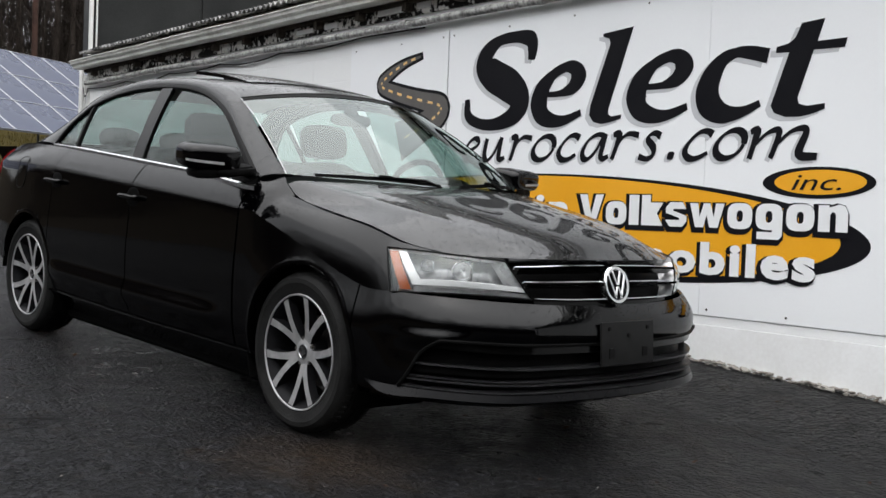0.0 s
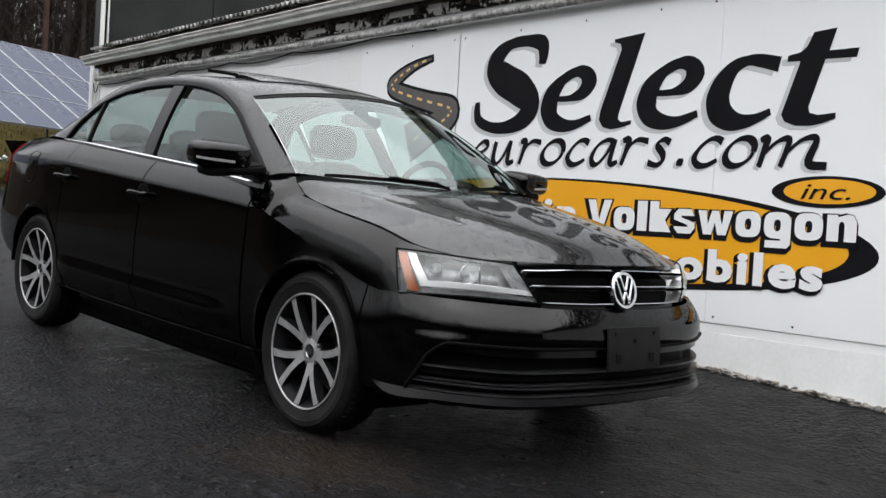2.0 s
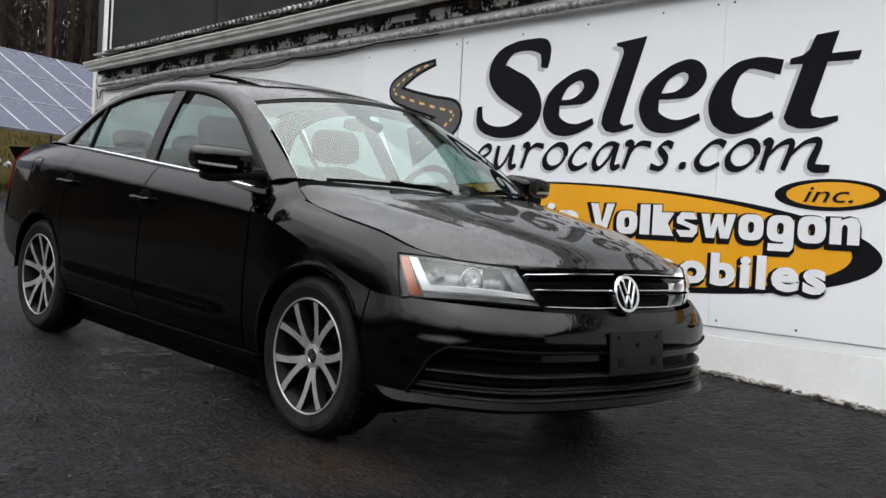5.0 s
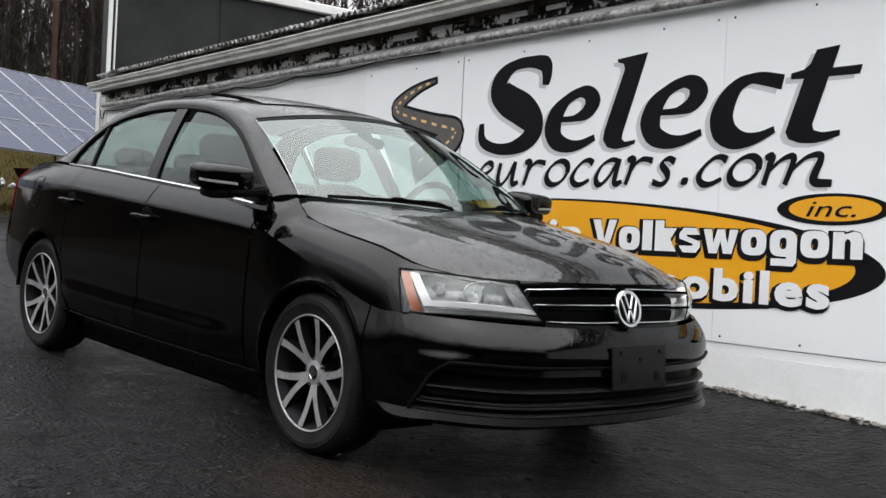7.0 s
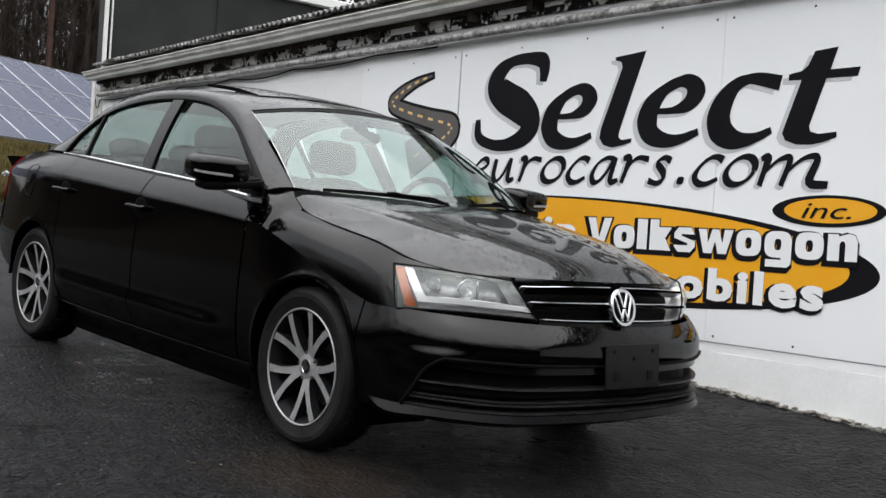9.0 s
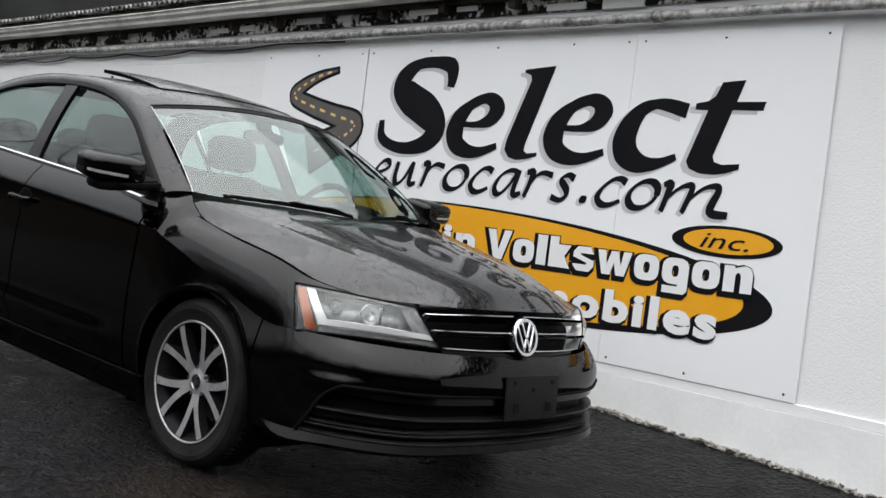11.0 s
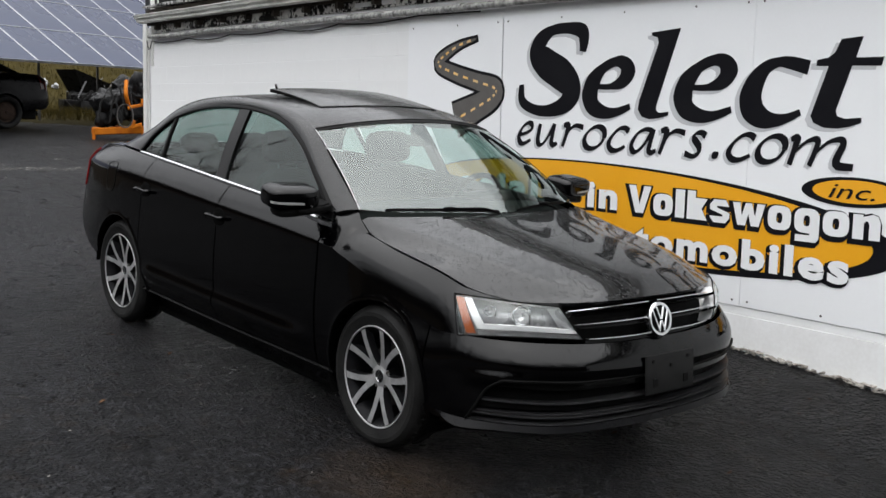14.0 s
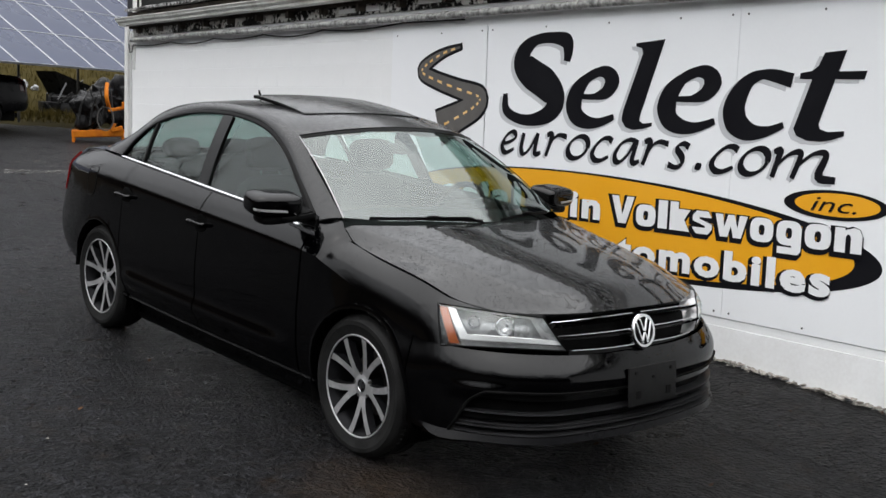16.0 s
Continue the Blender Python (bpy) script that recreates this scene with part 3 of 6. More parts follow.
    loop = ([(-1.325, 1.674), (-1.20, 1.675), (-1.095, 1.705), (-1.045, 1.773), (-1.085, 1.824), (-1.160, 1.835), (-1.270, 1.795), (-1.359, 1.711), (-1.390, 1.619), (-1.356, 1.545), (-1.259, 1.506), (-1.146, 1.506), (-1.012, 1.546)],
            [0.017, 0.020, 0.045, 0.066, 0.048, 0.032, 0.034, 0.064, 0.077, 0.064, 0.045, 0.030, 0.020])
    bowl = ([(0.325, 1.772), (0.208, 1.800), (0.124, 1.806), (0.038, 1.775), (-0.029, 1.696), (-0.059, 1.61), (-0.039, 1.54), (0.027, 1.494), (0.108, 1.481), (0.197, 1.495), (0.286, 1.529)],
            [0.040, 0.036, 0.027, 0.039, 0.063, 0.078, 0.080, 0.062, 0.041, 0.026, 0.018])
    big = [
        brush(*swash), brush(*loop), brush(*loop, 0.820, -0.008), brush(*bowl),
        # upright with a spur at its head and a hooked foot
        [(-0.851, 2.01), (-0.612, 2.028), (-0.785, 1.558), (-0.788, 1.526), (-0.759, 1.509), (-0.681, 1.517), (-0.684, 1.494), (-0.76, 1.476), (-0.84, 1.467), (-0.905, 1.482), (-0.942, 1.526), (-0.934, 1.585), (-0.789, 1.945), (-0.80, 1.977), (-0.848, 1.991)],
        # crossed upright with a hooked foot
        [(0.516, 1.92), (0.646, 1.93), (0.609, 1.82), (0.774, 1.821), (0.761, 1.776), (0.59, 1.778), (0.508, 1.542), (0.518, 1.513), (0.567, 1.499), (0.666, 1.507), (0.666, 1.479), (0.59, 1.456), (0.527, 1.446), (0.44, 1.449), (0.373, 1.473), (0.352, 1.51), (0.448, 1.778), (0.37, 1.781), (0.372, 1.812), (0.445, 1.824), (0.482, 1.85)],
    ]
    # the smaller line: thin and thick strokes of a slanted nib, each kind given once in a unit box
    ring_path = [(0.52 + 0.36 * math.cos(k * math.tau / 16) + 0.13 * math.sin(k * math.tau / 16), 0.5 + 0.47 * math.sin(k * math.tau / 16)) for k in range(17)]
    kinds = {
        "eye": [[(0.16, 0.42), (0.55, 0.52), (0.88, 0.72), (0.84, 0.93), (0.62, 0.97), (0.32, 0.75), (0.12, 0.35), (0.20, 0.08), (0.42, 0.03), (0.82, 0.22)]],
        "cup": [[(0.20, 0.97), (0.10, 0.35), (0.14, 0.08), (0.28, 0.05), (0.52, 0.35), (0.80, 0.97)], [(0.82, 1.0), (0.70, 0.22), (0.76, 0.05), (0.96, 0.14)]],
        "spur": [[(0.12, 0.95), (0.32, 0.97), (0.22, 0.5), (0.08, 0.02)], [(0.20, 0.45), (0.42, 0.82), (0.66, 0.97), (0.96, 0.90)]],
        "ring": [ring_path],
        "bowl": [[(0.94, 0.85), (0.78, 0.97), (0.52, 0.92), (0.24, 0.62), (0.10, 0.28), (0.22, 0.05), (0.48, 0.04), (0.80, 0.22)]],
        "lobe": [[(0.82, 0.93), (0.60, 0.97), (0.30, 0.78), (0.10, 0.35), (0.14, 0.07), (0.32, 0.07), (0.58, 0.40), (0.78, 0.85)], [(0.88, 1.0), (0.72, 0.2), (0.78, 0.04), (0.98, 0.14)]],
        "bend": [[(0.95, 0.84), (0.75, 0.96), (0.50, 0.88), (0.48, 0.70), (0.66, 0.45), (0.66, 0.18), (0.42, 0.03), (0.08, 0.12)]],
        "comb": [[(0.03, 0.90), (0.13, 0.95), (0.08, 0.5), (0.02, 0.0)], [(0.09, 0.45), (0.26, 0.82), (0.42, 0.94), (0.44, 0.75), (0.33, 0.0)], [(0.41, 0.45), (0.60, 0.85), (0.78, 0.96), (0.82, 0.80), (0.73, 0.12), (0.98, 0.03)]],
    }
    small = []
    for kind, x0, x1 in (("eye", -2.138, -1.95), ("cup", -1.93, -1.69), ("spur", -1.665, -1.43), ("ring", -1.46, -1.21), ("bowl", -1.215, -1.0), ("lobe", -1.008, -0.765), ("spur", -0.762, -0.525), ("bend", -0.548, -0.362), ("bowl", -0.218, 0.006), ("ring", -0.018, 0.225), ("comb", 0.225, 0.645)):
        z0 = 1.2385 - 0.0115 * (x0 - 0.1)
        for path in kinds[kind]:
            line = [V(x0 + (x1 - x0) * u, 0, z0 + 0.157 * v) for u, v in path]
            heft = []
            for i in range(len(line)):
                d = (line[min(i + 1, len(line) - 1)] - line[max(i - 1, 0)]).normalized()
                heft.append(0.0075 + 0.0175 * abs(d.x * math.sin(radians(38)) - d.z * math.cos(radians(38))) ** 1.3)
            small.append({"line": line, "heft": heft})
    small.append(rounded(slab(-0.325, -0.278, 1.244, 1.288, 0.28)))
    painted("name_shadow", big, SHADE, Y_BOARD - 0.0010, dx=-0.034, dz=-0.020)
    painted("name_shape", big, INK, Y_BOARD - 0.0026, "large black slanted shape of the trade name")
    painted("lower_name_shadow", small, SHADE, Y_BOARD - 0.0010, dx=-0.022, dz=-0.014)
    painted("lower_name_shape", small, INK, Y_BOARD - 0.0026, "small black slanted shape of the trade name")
    # the orange oval with its black border and drop
    painted("oval_border", [oval(-1.19, 0.858, 2.14, 0.312, 0, -1.6, 96)], INK, Y_BOARD - 0.0010)
    painted("oval_field", [oval(-1.25, 0.866, 2.04, 0.292, 0, -1.6, 96)], ORANGE, Y_BOARD - 0.0026, "flat orange oval")
    painted("small_oval_border", [oval(0.643, 1.112, 0.318, 0.080, 0, 0, 48)], INK, Y_BOARD - 0.0021)
    painted("small_oval_field", [oval(0.655, 1.114, 0.258, 0.062, 0, 0, 48)], ORANGE, Y_BOARD - 0.0036)
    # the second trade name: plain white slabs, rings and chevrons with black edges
    blocks = []
    x, z, k = -0.985, 0.868, 0.985
    for kind, w in (("chevron", 0.2), ("ring", 0.165), ("tall", 0.075), ("step", 0.16), ("low", 0.15), ("zigzag", 0.235), ("ring", 0.16), ("tailed", 0.165), ("ring", 0.165), ("arch", 0.165)):
        w *= k
        if kind == "chevron":
            blocks.append([(x + 0.065, z), (x + w - 0.065, z), (x + w, z + 0.175), (x + w - 0.062, z + 0.175), (x + w / 2, z + 0.055), (x + 0.062, z + 0.175), (x, z + 0.175)])
        elif kind == "zigzag":
            blocks.append([(x + 0.04, z), (x + 0.095, z), (x + w / 2, z + 0.07), (x + w - 0.095, z), (x + w - 0.04, z), (x + w, z + 0.132), (x + w - 0.055, z + 0.132), (x + w - 0.068, z + 0.055),
                           (x + w / 2 + 0.022, z + 0.132), (x + w / 2 - 0.022, z + 0.132), (x + 0.068, z + 0.055), (x + 0.055, z + 0.132), (x, z + 0.132)])
        elif kind == "tall":
            blocks.append(slab(x, x + w, z, z + 0.175))
        elif kind == "step":
            blocks += [[(x, z), (x + w, z), (x + w * 0.72, z + 0.07), (x + w, z + 0.132), (x + 0.065, z + 0.132), (x + 0.065, z + 0.175), (x, z + 0.175)]]
        elif kind == "low":
            # block with a slit cut in from either side
            blocks.append([(x, z + 0.03), (x + 0.03, z - 0.002), (x + w - 0.03, z - 0.002), (x + w, z + 0.03), (x + w, z + 0.06), (x + w * 0.35, z + 0.088), (x + w * 0.35, z + 0.098), (x + w * 0.97, z + 0.098), (x + w - 0.03, z + 0.136), (x + 0.03, z + 0.136),
                           (x, z + 0.105), (x, z + 0.075), (x + w * 0.65, z + 0.048), (x + w * 0.65, z + 0.036), (x, z + 0.036)])
        elif kind == "arch":
            # block with a slit cut in from below
            blocks.append([(x, z), (x + w * 0.40, z), (x + w * 0.40, z + 0.085), (x + w * 0.47, z + 0.1), (x + w * 0.56, z + 0.095), (x + w * 0.60, z + 0.08), (x + w * 0.60, z), (x + w, z), (x + w, z + 0.095), (x + w * 0.9, z + 0.128), (x + w * 0.7, z + 0.136), (x + w * 0.36, z + 0.12), (x + w * 0.36, z + 0.132), (x, z + 0.132)])
        else:
            blocks.append((oval(x + w / 2, z + 0.067, w / 2, 0.069, 0, 0, 28, 3.0), oval(x + w / 2, z + 0.067, w * 0.13, 0.03, 0, 0, 28, 2.6)))
            if kind == "tailed":
                blocks.append([(x + 0.01, z - 0.05), (x + w - 0.02, z - 0.05), (x + w, z - 0.03), (x + w, z + 0.1), (x + w - 0.06, z + 0.1), (x + w - 0.06, z - 0.012), (x + 0.01, z - 0.012)])
        x += w + 0.022 * k
    blocks += [slab(-1.80 + 0.098 * k, -1.73 + 0.098 * k, z, z + 0.135) for k in range(3)]
    painted("block_edge", blocks, INK, Y_BOARD - 0.0045, grow=0.018, dx=-0.012, dz=-0.012)
    painted("block_shape", blocks, LETTER, Y_BOARD - 0.0062, "white block shape of a trade name")
    for body, x0, x1, z, height, shear, fill, bold in (
        ("automobiles", -1.29, 0.660, 0.622, 0.166, 0.0, LETTER, 0.0105), ("in", -1.372, -1.085, 0.876, 0.172, 0.0, LETTER, 0.0105),
        ("Special", -3.34, -1.88, 0.868, 0.185, 0.0, LETTER, 0.0105), ("inc.", 0.50, 0.78, 1.075, 0.085, 0.3, INK, 0.0)):
        for name, grow, y, mat, dx in (("word_edge", bold + 0.010, Y_BOARD - 0.0045, INK, -0.012), ("word", bold, Y_BOARD - 0.0062, fill, 0.0)):
            if body == "inc." and name == "word_edge":
                continue
            cu = bpy.data.curves.new(name, "FONT")
            cu.body, cu.size, cu.offset, cu.extrude, cu.shear, cu.resolution_u, cu.space_character = body, 1.0, grow / height * 0.7, 0.0, shear, 3, 1.0 if fill is INK else 1.16
            tmp = new("tmp", cu)
            dg = bpy.context.evaluated_depsgraph_get()
            me = bpy.data.meshes.new_from_object(tmp.evaluated_get(dg))
            bpy.data.objects.remove(tmp)
            xs = [v.co.x for v in me.vertices]
            sx = (x1 - x0 + 2 * (grow - bold)) / (max(xs) - min(xs))
            me.transform(Matrix(((sx, 0, 0, x0 - (grow - bold) - min(xs) * sx + dx), (0, 0, 1, y), (0, height / 0.72, 0, z + dx), (0, 0, 0, 1))))
            me.materials.clear()
            me.materials.append(mat)
            me.name = name
            ob = new(name, me)
            ob.parent = SIGN


build_sign()


def build_eaves():
    # gutter with a stepped front, open at the top
    prof = [(1.60, 2.55), (1.60, 2.44), (1.53, 2.425), (1.475, 2.44), (1.47, 2.475), (1.44, 2.505), (1.435, 2.545), (1.42, 2.55), (1.42, 2.562), (1.445, 2.562), (1.45, 2.51), (1.485, 2.475), (1.53, 2.44), (1.59, 2.45), (1.59, 2.55)]
    prof = [(y + 0.13, 2.54 - (2.555 - z) * 0.68) for y, z in prof]
    bm = bmesh.new()
    n = 40
    rings = []
    for i in range(n + 1):
        x = -9.2 + (X1 + 9.2) * i / n
        dz = 0.012 * noise.noise((x * 0.5, 0, 3))
        rings.append([bm.verts.new((x, y, z + dz)) for y, z in prof])
    for a, b in zip(rings, rings[1:]):
        for k in range(len(prof)):
            bm.faces.new((a[k], b[k], b[(k + 1) % len(prof)], a[(k + 1) % len(prof)]))
    bm.faces.new(rings[0])
    bm.faces.new(rings[-1][::-1])
    bmesh.ops.recalc_face_normals(bm, faces=bm.faces)
    g = tagged(part("gutter", bm, GUTTER, smooth=False), "weathered pale metal gutter along the eaves", "gutter", kind="structure")
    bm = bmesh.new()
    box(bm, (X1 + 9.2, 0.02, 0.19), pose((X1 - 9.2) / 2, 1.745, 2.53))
    tagged(part("fascia", bm, SOFFIT, smooth=False), "dark fascia board behind the gutter", "trim", kind="structure")
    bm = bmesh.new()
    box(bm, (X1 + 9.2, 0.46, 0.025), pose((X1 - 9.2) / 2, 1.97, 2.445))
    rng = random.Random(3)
    soffit = tagged(part("soffit", bm, SOFFIT, smooth=False), "dark soffit with rafter ends", "trim", kind="structure")
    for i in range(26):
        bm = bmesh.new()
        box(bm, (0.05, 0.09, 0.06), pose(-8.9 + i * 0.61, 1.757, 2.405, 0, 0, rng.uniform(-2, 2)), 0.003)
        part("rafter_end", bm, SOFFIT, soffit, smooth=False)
    # dark strip added along the wall head, flecked with white
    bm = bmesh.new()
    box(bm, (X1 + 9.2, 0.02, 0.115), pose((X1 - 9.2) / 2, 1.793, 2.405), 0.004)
    part("wall_plate", bm, PEELING, soffit, "dark strip along the wall head with peeling white paint", smooth=False)
    # patches of white block between the rafters
    bm = bmesh.new()
    for i in range(40):
        x = -9.2 + i * 0.41
        if rng.random() < (0.25 if x < -5.5 else 0.7):
            box(bm, (rng.uniform(0.12, 0.34), 0.02, rng.uniform(0.03, 0.06)), pose(x, 1.782, 2.385 + rng.uniform(-0.02, 0.03)), 0.004)
    tagged(part("wall_head", bm, PLINTH, WALL, smooth=False), kind="stuff")
    # conduit
    bm = tube([V(-9.12 + 0.4 * i, 1.735 + 0.004 * noise.noise((i * 0.4, 2, 0)), 2.30 + 0.012 * noise.noise((i * 0.3, 0, 9)) - 0.0035 * i * 0.4) for i in range(40)], 0.027, 12)
    p = tagged(part("conduit_pipe", bm, PIPE), "grey galvanised pipe under the eaves", "pipe")
    for i in range(11):
        bm = lathe([(0.027, -0.03), (0.033, -0.03), (0.033, 0.03), (0.027, 0.03)], 14, "x")
        bmesh.ops.translate(bm, verts=bm.verts, vec=(-8.6 + 1.45 * i, 1.735, 2.298 - 0.0035 * 1.45 * i))
        part("coupling", bm, PIPE, p)
    # sagging cable
    line = []
    for i in range(5):
        a = -9.15 + 1.12 * i
        for k in range(8):
            f = k / 8
            line.append(V(a + 1.12 * f, 1.772, 2.245 - 0.25 * f * (1 - f) * (0.35 + 0.25 * (i % 2))))
    line += [V(-3.4, 1.77, 2.25), V(-2.6, 1.77, 2.24)]
    line = [V(-9.28, 1.765, 2.26), V(-9.24, 1.765, 2.15), V(-9.18, 1.765, 2.16)] + line
    tagged(part("cable", tube(line, 0.0065, 6), CABLE), "black cable sagging along the top of the wall", "cable")
    # white corner board and trim
    bm = bmesh.new()
    box(bm, (0.1, 0.03, 2.68), pose(-9.36, 1.775, 1.16), 0.004)
    box(bm, (0.03, 0.1, 2.6), pose(-9.417, 1.85, 1.12), 0.004)
    box(bm, (0.03, 0.012, 2.4), pose(-9.285, 1.79, 1.2), 0.003)
    tagged(part("trim_corner", bm, TRIM, smooth=False), "white corner board and downpipe", "trim", kind="structure")
    # corrugated roof
    bm = bmesh.new()
    nx = 1800
    rows = [[], [], []]
    for i in range(nx + 1):
        x = -9.1 + (X1 + 9.1) * i / nx
        w = 0.015 * math.sin(x / 0.085 * math.tau) + 0.012 * noise.noise((x * 1.5, 4, 0))
        for k, (y, z) in enumerate(((1.63, 2.645), (3.5, 2.79), (9.0, 3.12))):
            rows[k].append(bm.verts.new((x, y + (0.02 * noise.noise((x * 4, 1, 1)) if k == 0 else 0), z + w)))
    for a, b in zip(rows, rows[1:]):
        for i in range(nx):
            bm.faces.new((a[i], a[i + 1], b[i + 1], b[i]))
    made = bmesh.ops.extrude_edge_only(bm, edges=[e for e in bm.edges if e.is_boundary and all(v.co.y < 2 for v in e.verts)])
    for v in made["geom"]:
        if isinstance(v, bmesh.types.BMVert):
            v.co.z -= 0.012
    tagged(part("roof", bm, ROOF), "rusty corrugated metal roof with a wavy edge", "roof", kind="structure")
    # upper storey, clad in dark sheets, seen end on
    up = thing("upper_storey", pose(0, 0, 0), "dark grey clad upper storey with white corner trim", "building", kind="structure")
    bm = bmesh.new()
    box(bm, (0.22, 8.6, 1.5), pose(-9.31, 6.1, 3.22))
    part("cladding", bm, CLADDING, up, smooth=False)
    for i in range(6):
        bm = bmesh.new()
        box(bm, (0.012, 1.36, 1.3), pose(-9.192, 2.52 + 1.4 * i, 3.22), 0.002)
        part("panel", bm, CLADDING, up, smooth=False)
    bm = bmesh.new()
    for y, d in ((1.80, 0.04), (1.865, 0.016)):
        box(bm, (0.05, d, 2.1), pose(-9.18, y, 3.0), 0.004)
    part("corner_trim", bm, TRIM, up, smooth=False)
    bm = bmesh.new()
    box(bm, (0.36, 8.7, 0.12), pose(-9.28, 6.1, 3.96), 0.01)
    part("roof_edge", bm, TRIM, up, "white roof edge", smooth=False)
    # back part of the building under the roof
    bm = bmesh.new()
    box(bm, (X1 - X0, 0.2, 3.6), pose((X0 + X1) / 2, 8.9, 1.3))
    box(bm, (0.2, 7.0, 3.0), pose(X1 - 0.1, 5.4, 1.0))
    box(bm, (0.2, 7.0, 2.8), pose(X0 + 0.1, 5.4, 1.0))
    tagged(part("wall_back", bm, WALL_PAINT, smooth=False), "white painted back walls of the building", "wall", kind="structure")


build_eaves()


# ---- the black saloon ----
# feature lines of its side, from the middle of the nose round the near flank to the middle of the tail
L0 = pts([0.90, 0, 0.235, 0.885, -0.25, 0.235, 0.83, -0.52, 0.235, 0.71, -0.70, 0.24, 0.53, -0.82, 0.245, 0.34, -0.835, 0.23, 0, -0.83, 0.18, -0.27, -0.81, 0.17, -0.46, -0.79, 0.17,
          -1.4, -0.785, 0.17, -2.2, -0.785, 0.175, -2.65, -0.80, 0.20, -3.02, -0.81, 0.33, -3.34, -0.73, 0.37, -3.52, -0.58, 0.37, -3.60, -0.28, 0.37, -3.62, 0, 0.37])
L1 = pts([0.95, 0, 0.29, 0.935, -0.25, 0.29, 0.88, -0.53, 0.29, 0.755, -0.72, 0.295, 0.56, -0.85, 0.30, 0.345, -0.862, 0.30, 0, -0.865, 0.30, -0.27, -0.862, 0.30, -0.46, -0.86, 0.30,
          -1.4, -0.86, 0.30, -2.2, -0.86, 0.31, -2.65, -0.86, 0.32, -3.02, -0.845, 0.38, -3.38, -0.765, 0.42, -3.60, -0.61, 0.42, -3.69, -0.30, 0.42, -3.71, 0, 0.42])
L2 = pts([0.955, 0, 0.47, 0.94, -0.25, 0.47, 0.88, -0.51, 0.47, 0.75, -0.71, 0.475, 0.555, -0.835, 0.475, 0.345, -0.878, 0.48, 0, -0.889, 0.52, -0.27, -0.887, 0.53, -0.46, -0.885, 0.53,
          -1.4, -0.889, 0.54, -2.2, -0.888, 0.55, -2.65, -0.885, 0.56, -3.02, -0.862, 0.57, -3.40, -0.785, 0.58, -3.63, -0.63, 0.58, -3.73, -0.31, 0.58, -3.75, 0, 0.58])
L3 = pts([0.895, 0, 0.605, 0.88, -0.25, 0.605, 0.825, -0.49, 0.612, 0.70, -0.69, 0.62, 0.53, -0.81, 0.625, 0.34, -0.842, 0.63, 0, -0.855, 0.735, -0.27, -0.868, 0.82, -0.46, -0.876, 0.855,
          -1.4, -0.872, 0.90, -2.2, -0.862, 0.935, -2.65, -0.85, 0.95, -3.02, -0.815, 0.95, -3.37, -0.745, 0.94, -3.58, -0.605, 0.925, -3.68, -0.30, 0.92, -3.70, 0, 0.92])
L4 = pts([0.825, 0, 0.765, 0.815, -0.25, 0.762, 0.765, -0.50, 0.752, 0.64, -0.645, 0.763, 0.47, -0.727, 0.789, 0.27, -0.755, 0.839, 0, -0.754, 0.875, -0.25, -0.752, 0.921, -0.46, -0.80, 0.957,
          -1.4, -0.79, 1.005, -2.2, -0.77, 1.045, -2.65, -0.74, 1.06, -3.0, -0.69, 1.065, -3.34, -0.64, 1.045, -3.51, -0.53, 1.035, -3.59, -0.28, 1.035, -3.61, 0, 1.035])
LINES = (L0, L1, L2, L3, L4)
ARCH = ((0.022, 0.318, 0.352), (-2.632, 0.318, 0.355))


def skin(u, v, out=0.0):
    """A point of the flank: u along it (below 0 on the far side), v from the sill (0) to the shoulder (4)."""
    if u < 0 or u > 16:
        p = skin(-u if u < 0 else 32 - u, v, out)
        return V(p.x, -p.y, p.z)
    if v <= 3:
        p = spline([spline(k, u) for k in LINES[:4]], v)
        if 1 < v < 1.7 and 7.4 < u < 10.8:
            # pressed ledge along the foot of the doors
            f = smooth(1.0, 1.38, v) if v < 1.40 else 1 - (v - 1.40) / 0.26
            p.y -= 0.024 * max(f, 0) * smooth(7.95, 8.35, u) * (1 - smooth(9.9, 10.4, u))
        if 1.75 < v < 2.3 and u < 4.8:
            # brow over the corner of the lower intake
            f = smooth(1.75, 1.98, v) if v < 1.98 else 1 - smooth(1.98, 2.26, v)
            p += V(p.x + 0.1, p.y, 0).normalized() * 0.015 * f * smooth(2.5, 3.2, u) * (1 - smooth(3.5, 4.2, u))
        if v > 2 and u < 4.95:
            p += V(p.x + 0.2, p.y, 0).normalized() * 0.020 * math.sin(math.pi * (v - 2)) * (1 - smooth(3.4, 4.9, u))
    else:
        # above the crease the side leans in to the shoulder; the front wing is fuller
        f = v - 3
        p = spline(L3, u).lerp(spline(L4, u), f)
        full = 0.020 * smooth(3.6, 5.0, u) * (1 - smooth(6.2, 7.8, u)) + 0.007
        p += V(0.15, -0.75, 0.64) * full * math.sin(math.pi * f) if 3.2 < u < 13.5 else V(0.012, 0, 0.004) * math.sin(math.pi * f) * (1 if u < 8 else -1)
    # the nose is a little blunter than its lines
    p.x -= 0.022 * (1 - smooth(2.0, 4.5, u))
    if out:
        du, dv = skin(min(u + 0.02, 16), v) - skin(max(u - 0.02, 0), v), skin(u, min(v + 0.02, 4)) - skin(u, max(v - 0.02, 0))
        n = du.cross(dv).normalized()
        p += n * (out if n.dot(p - INSIDE) > 0 else -out)
    return p


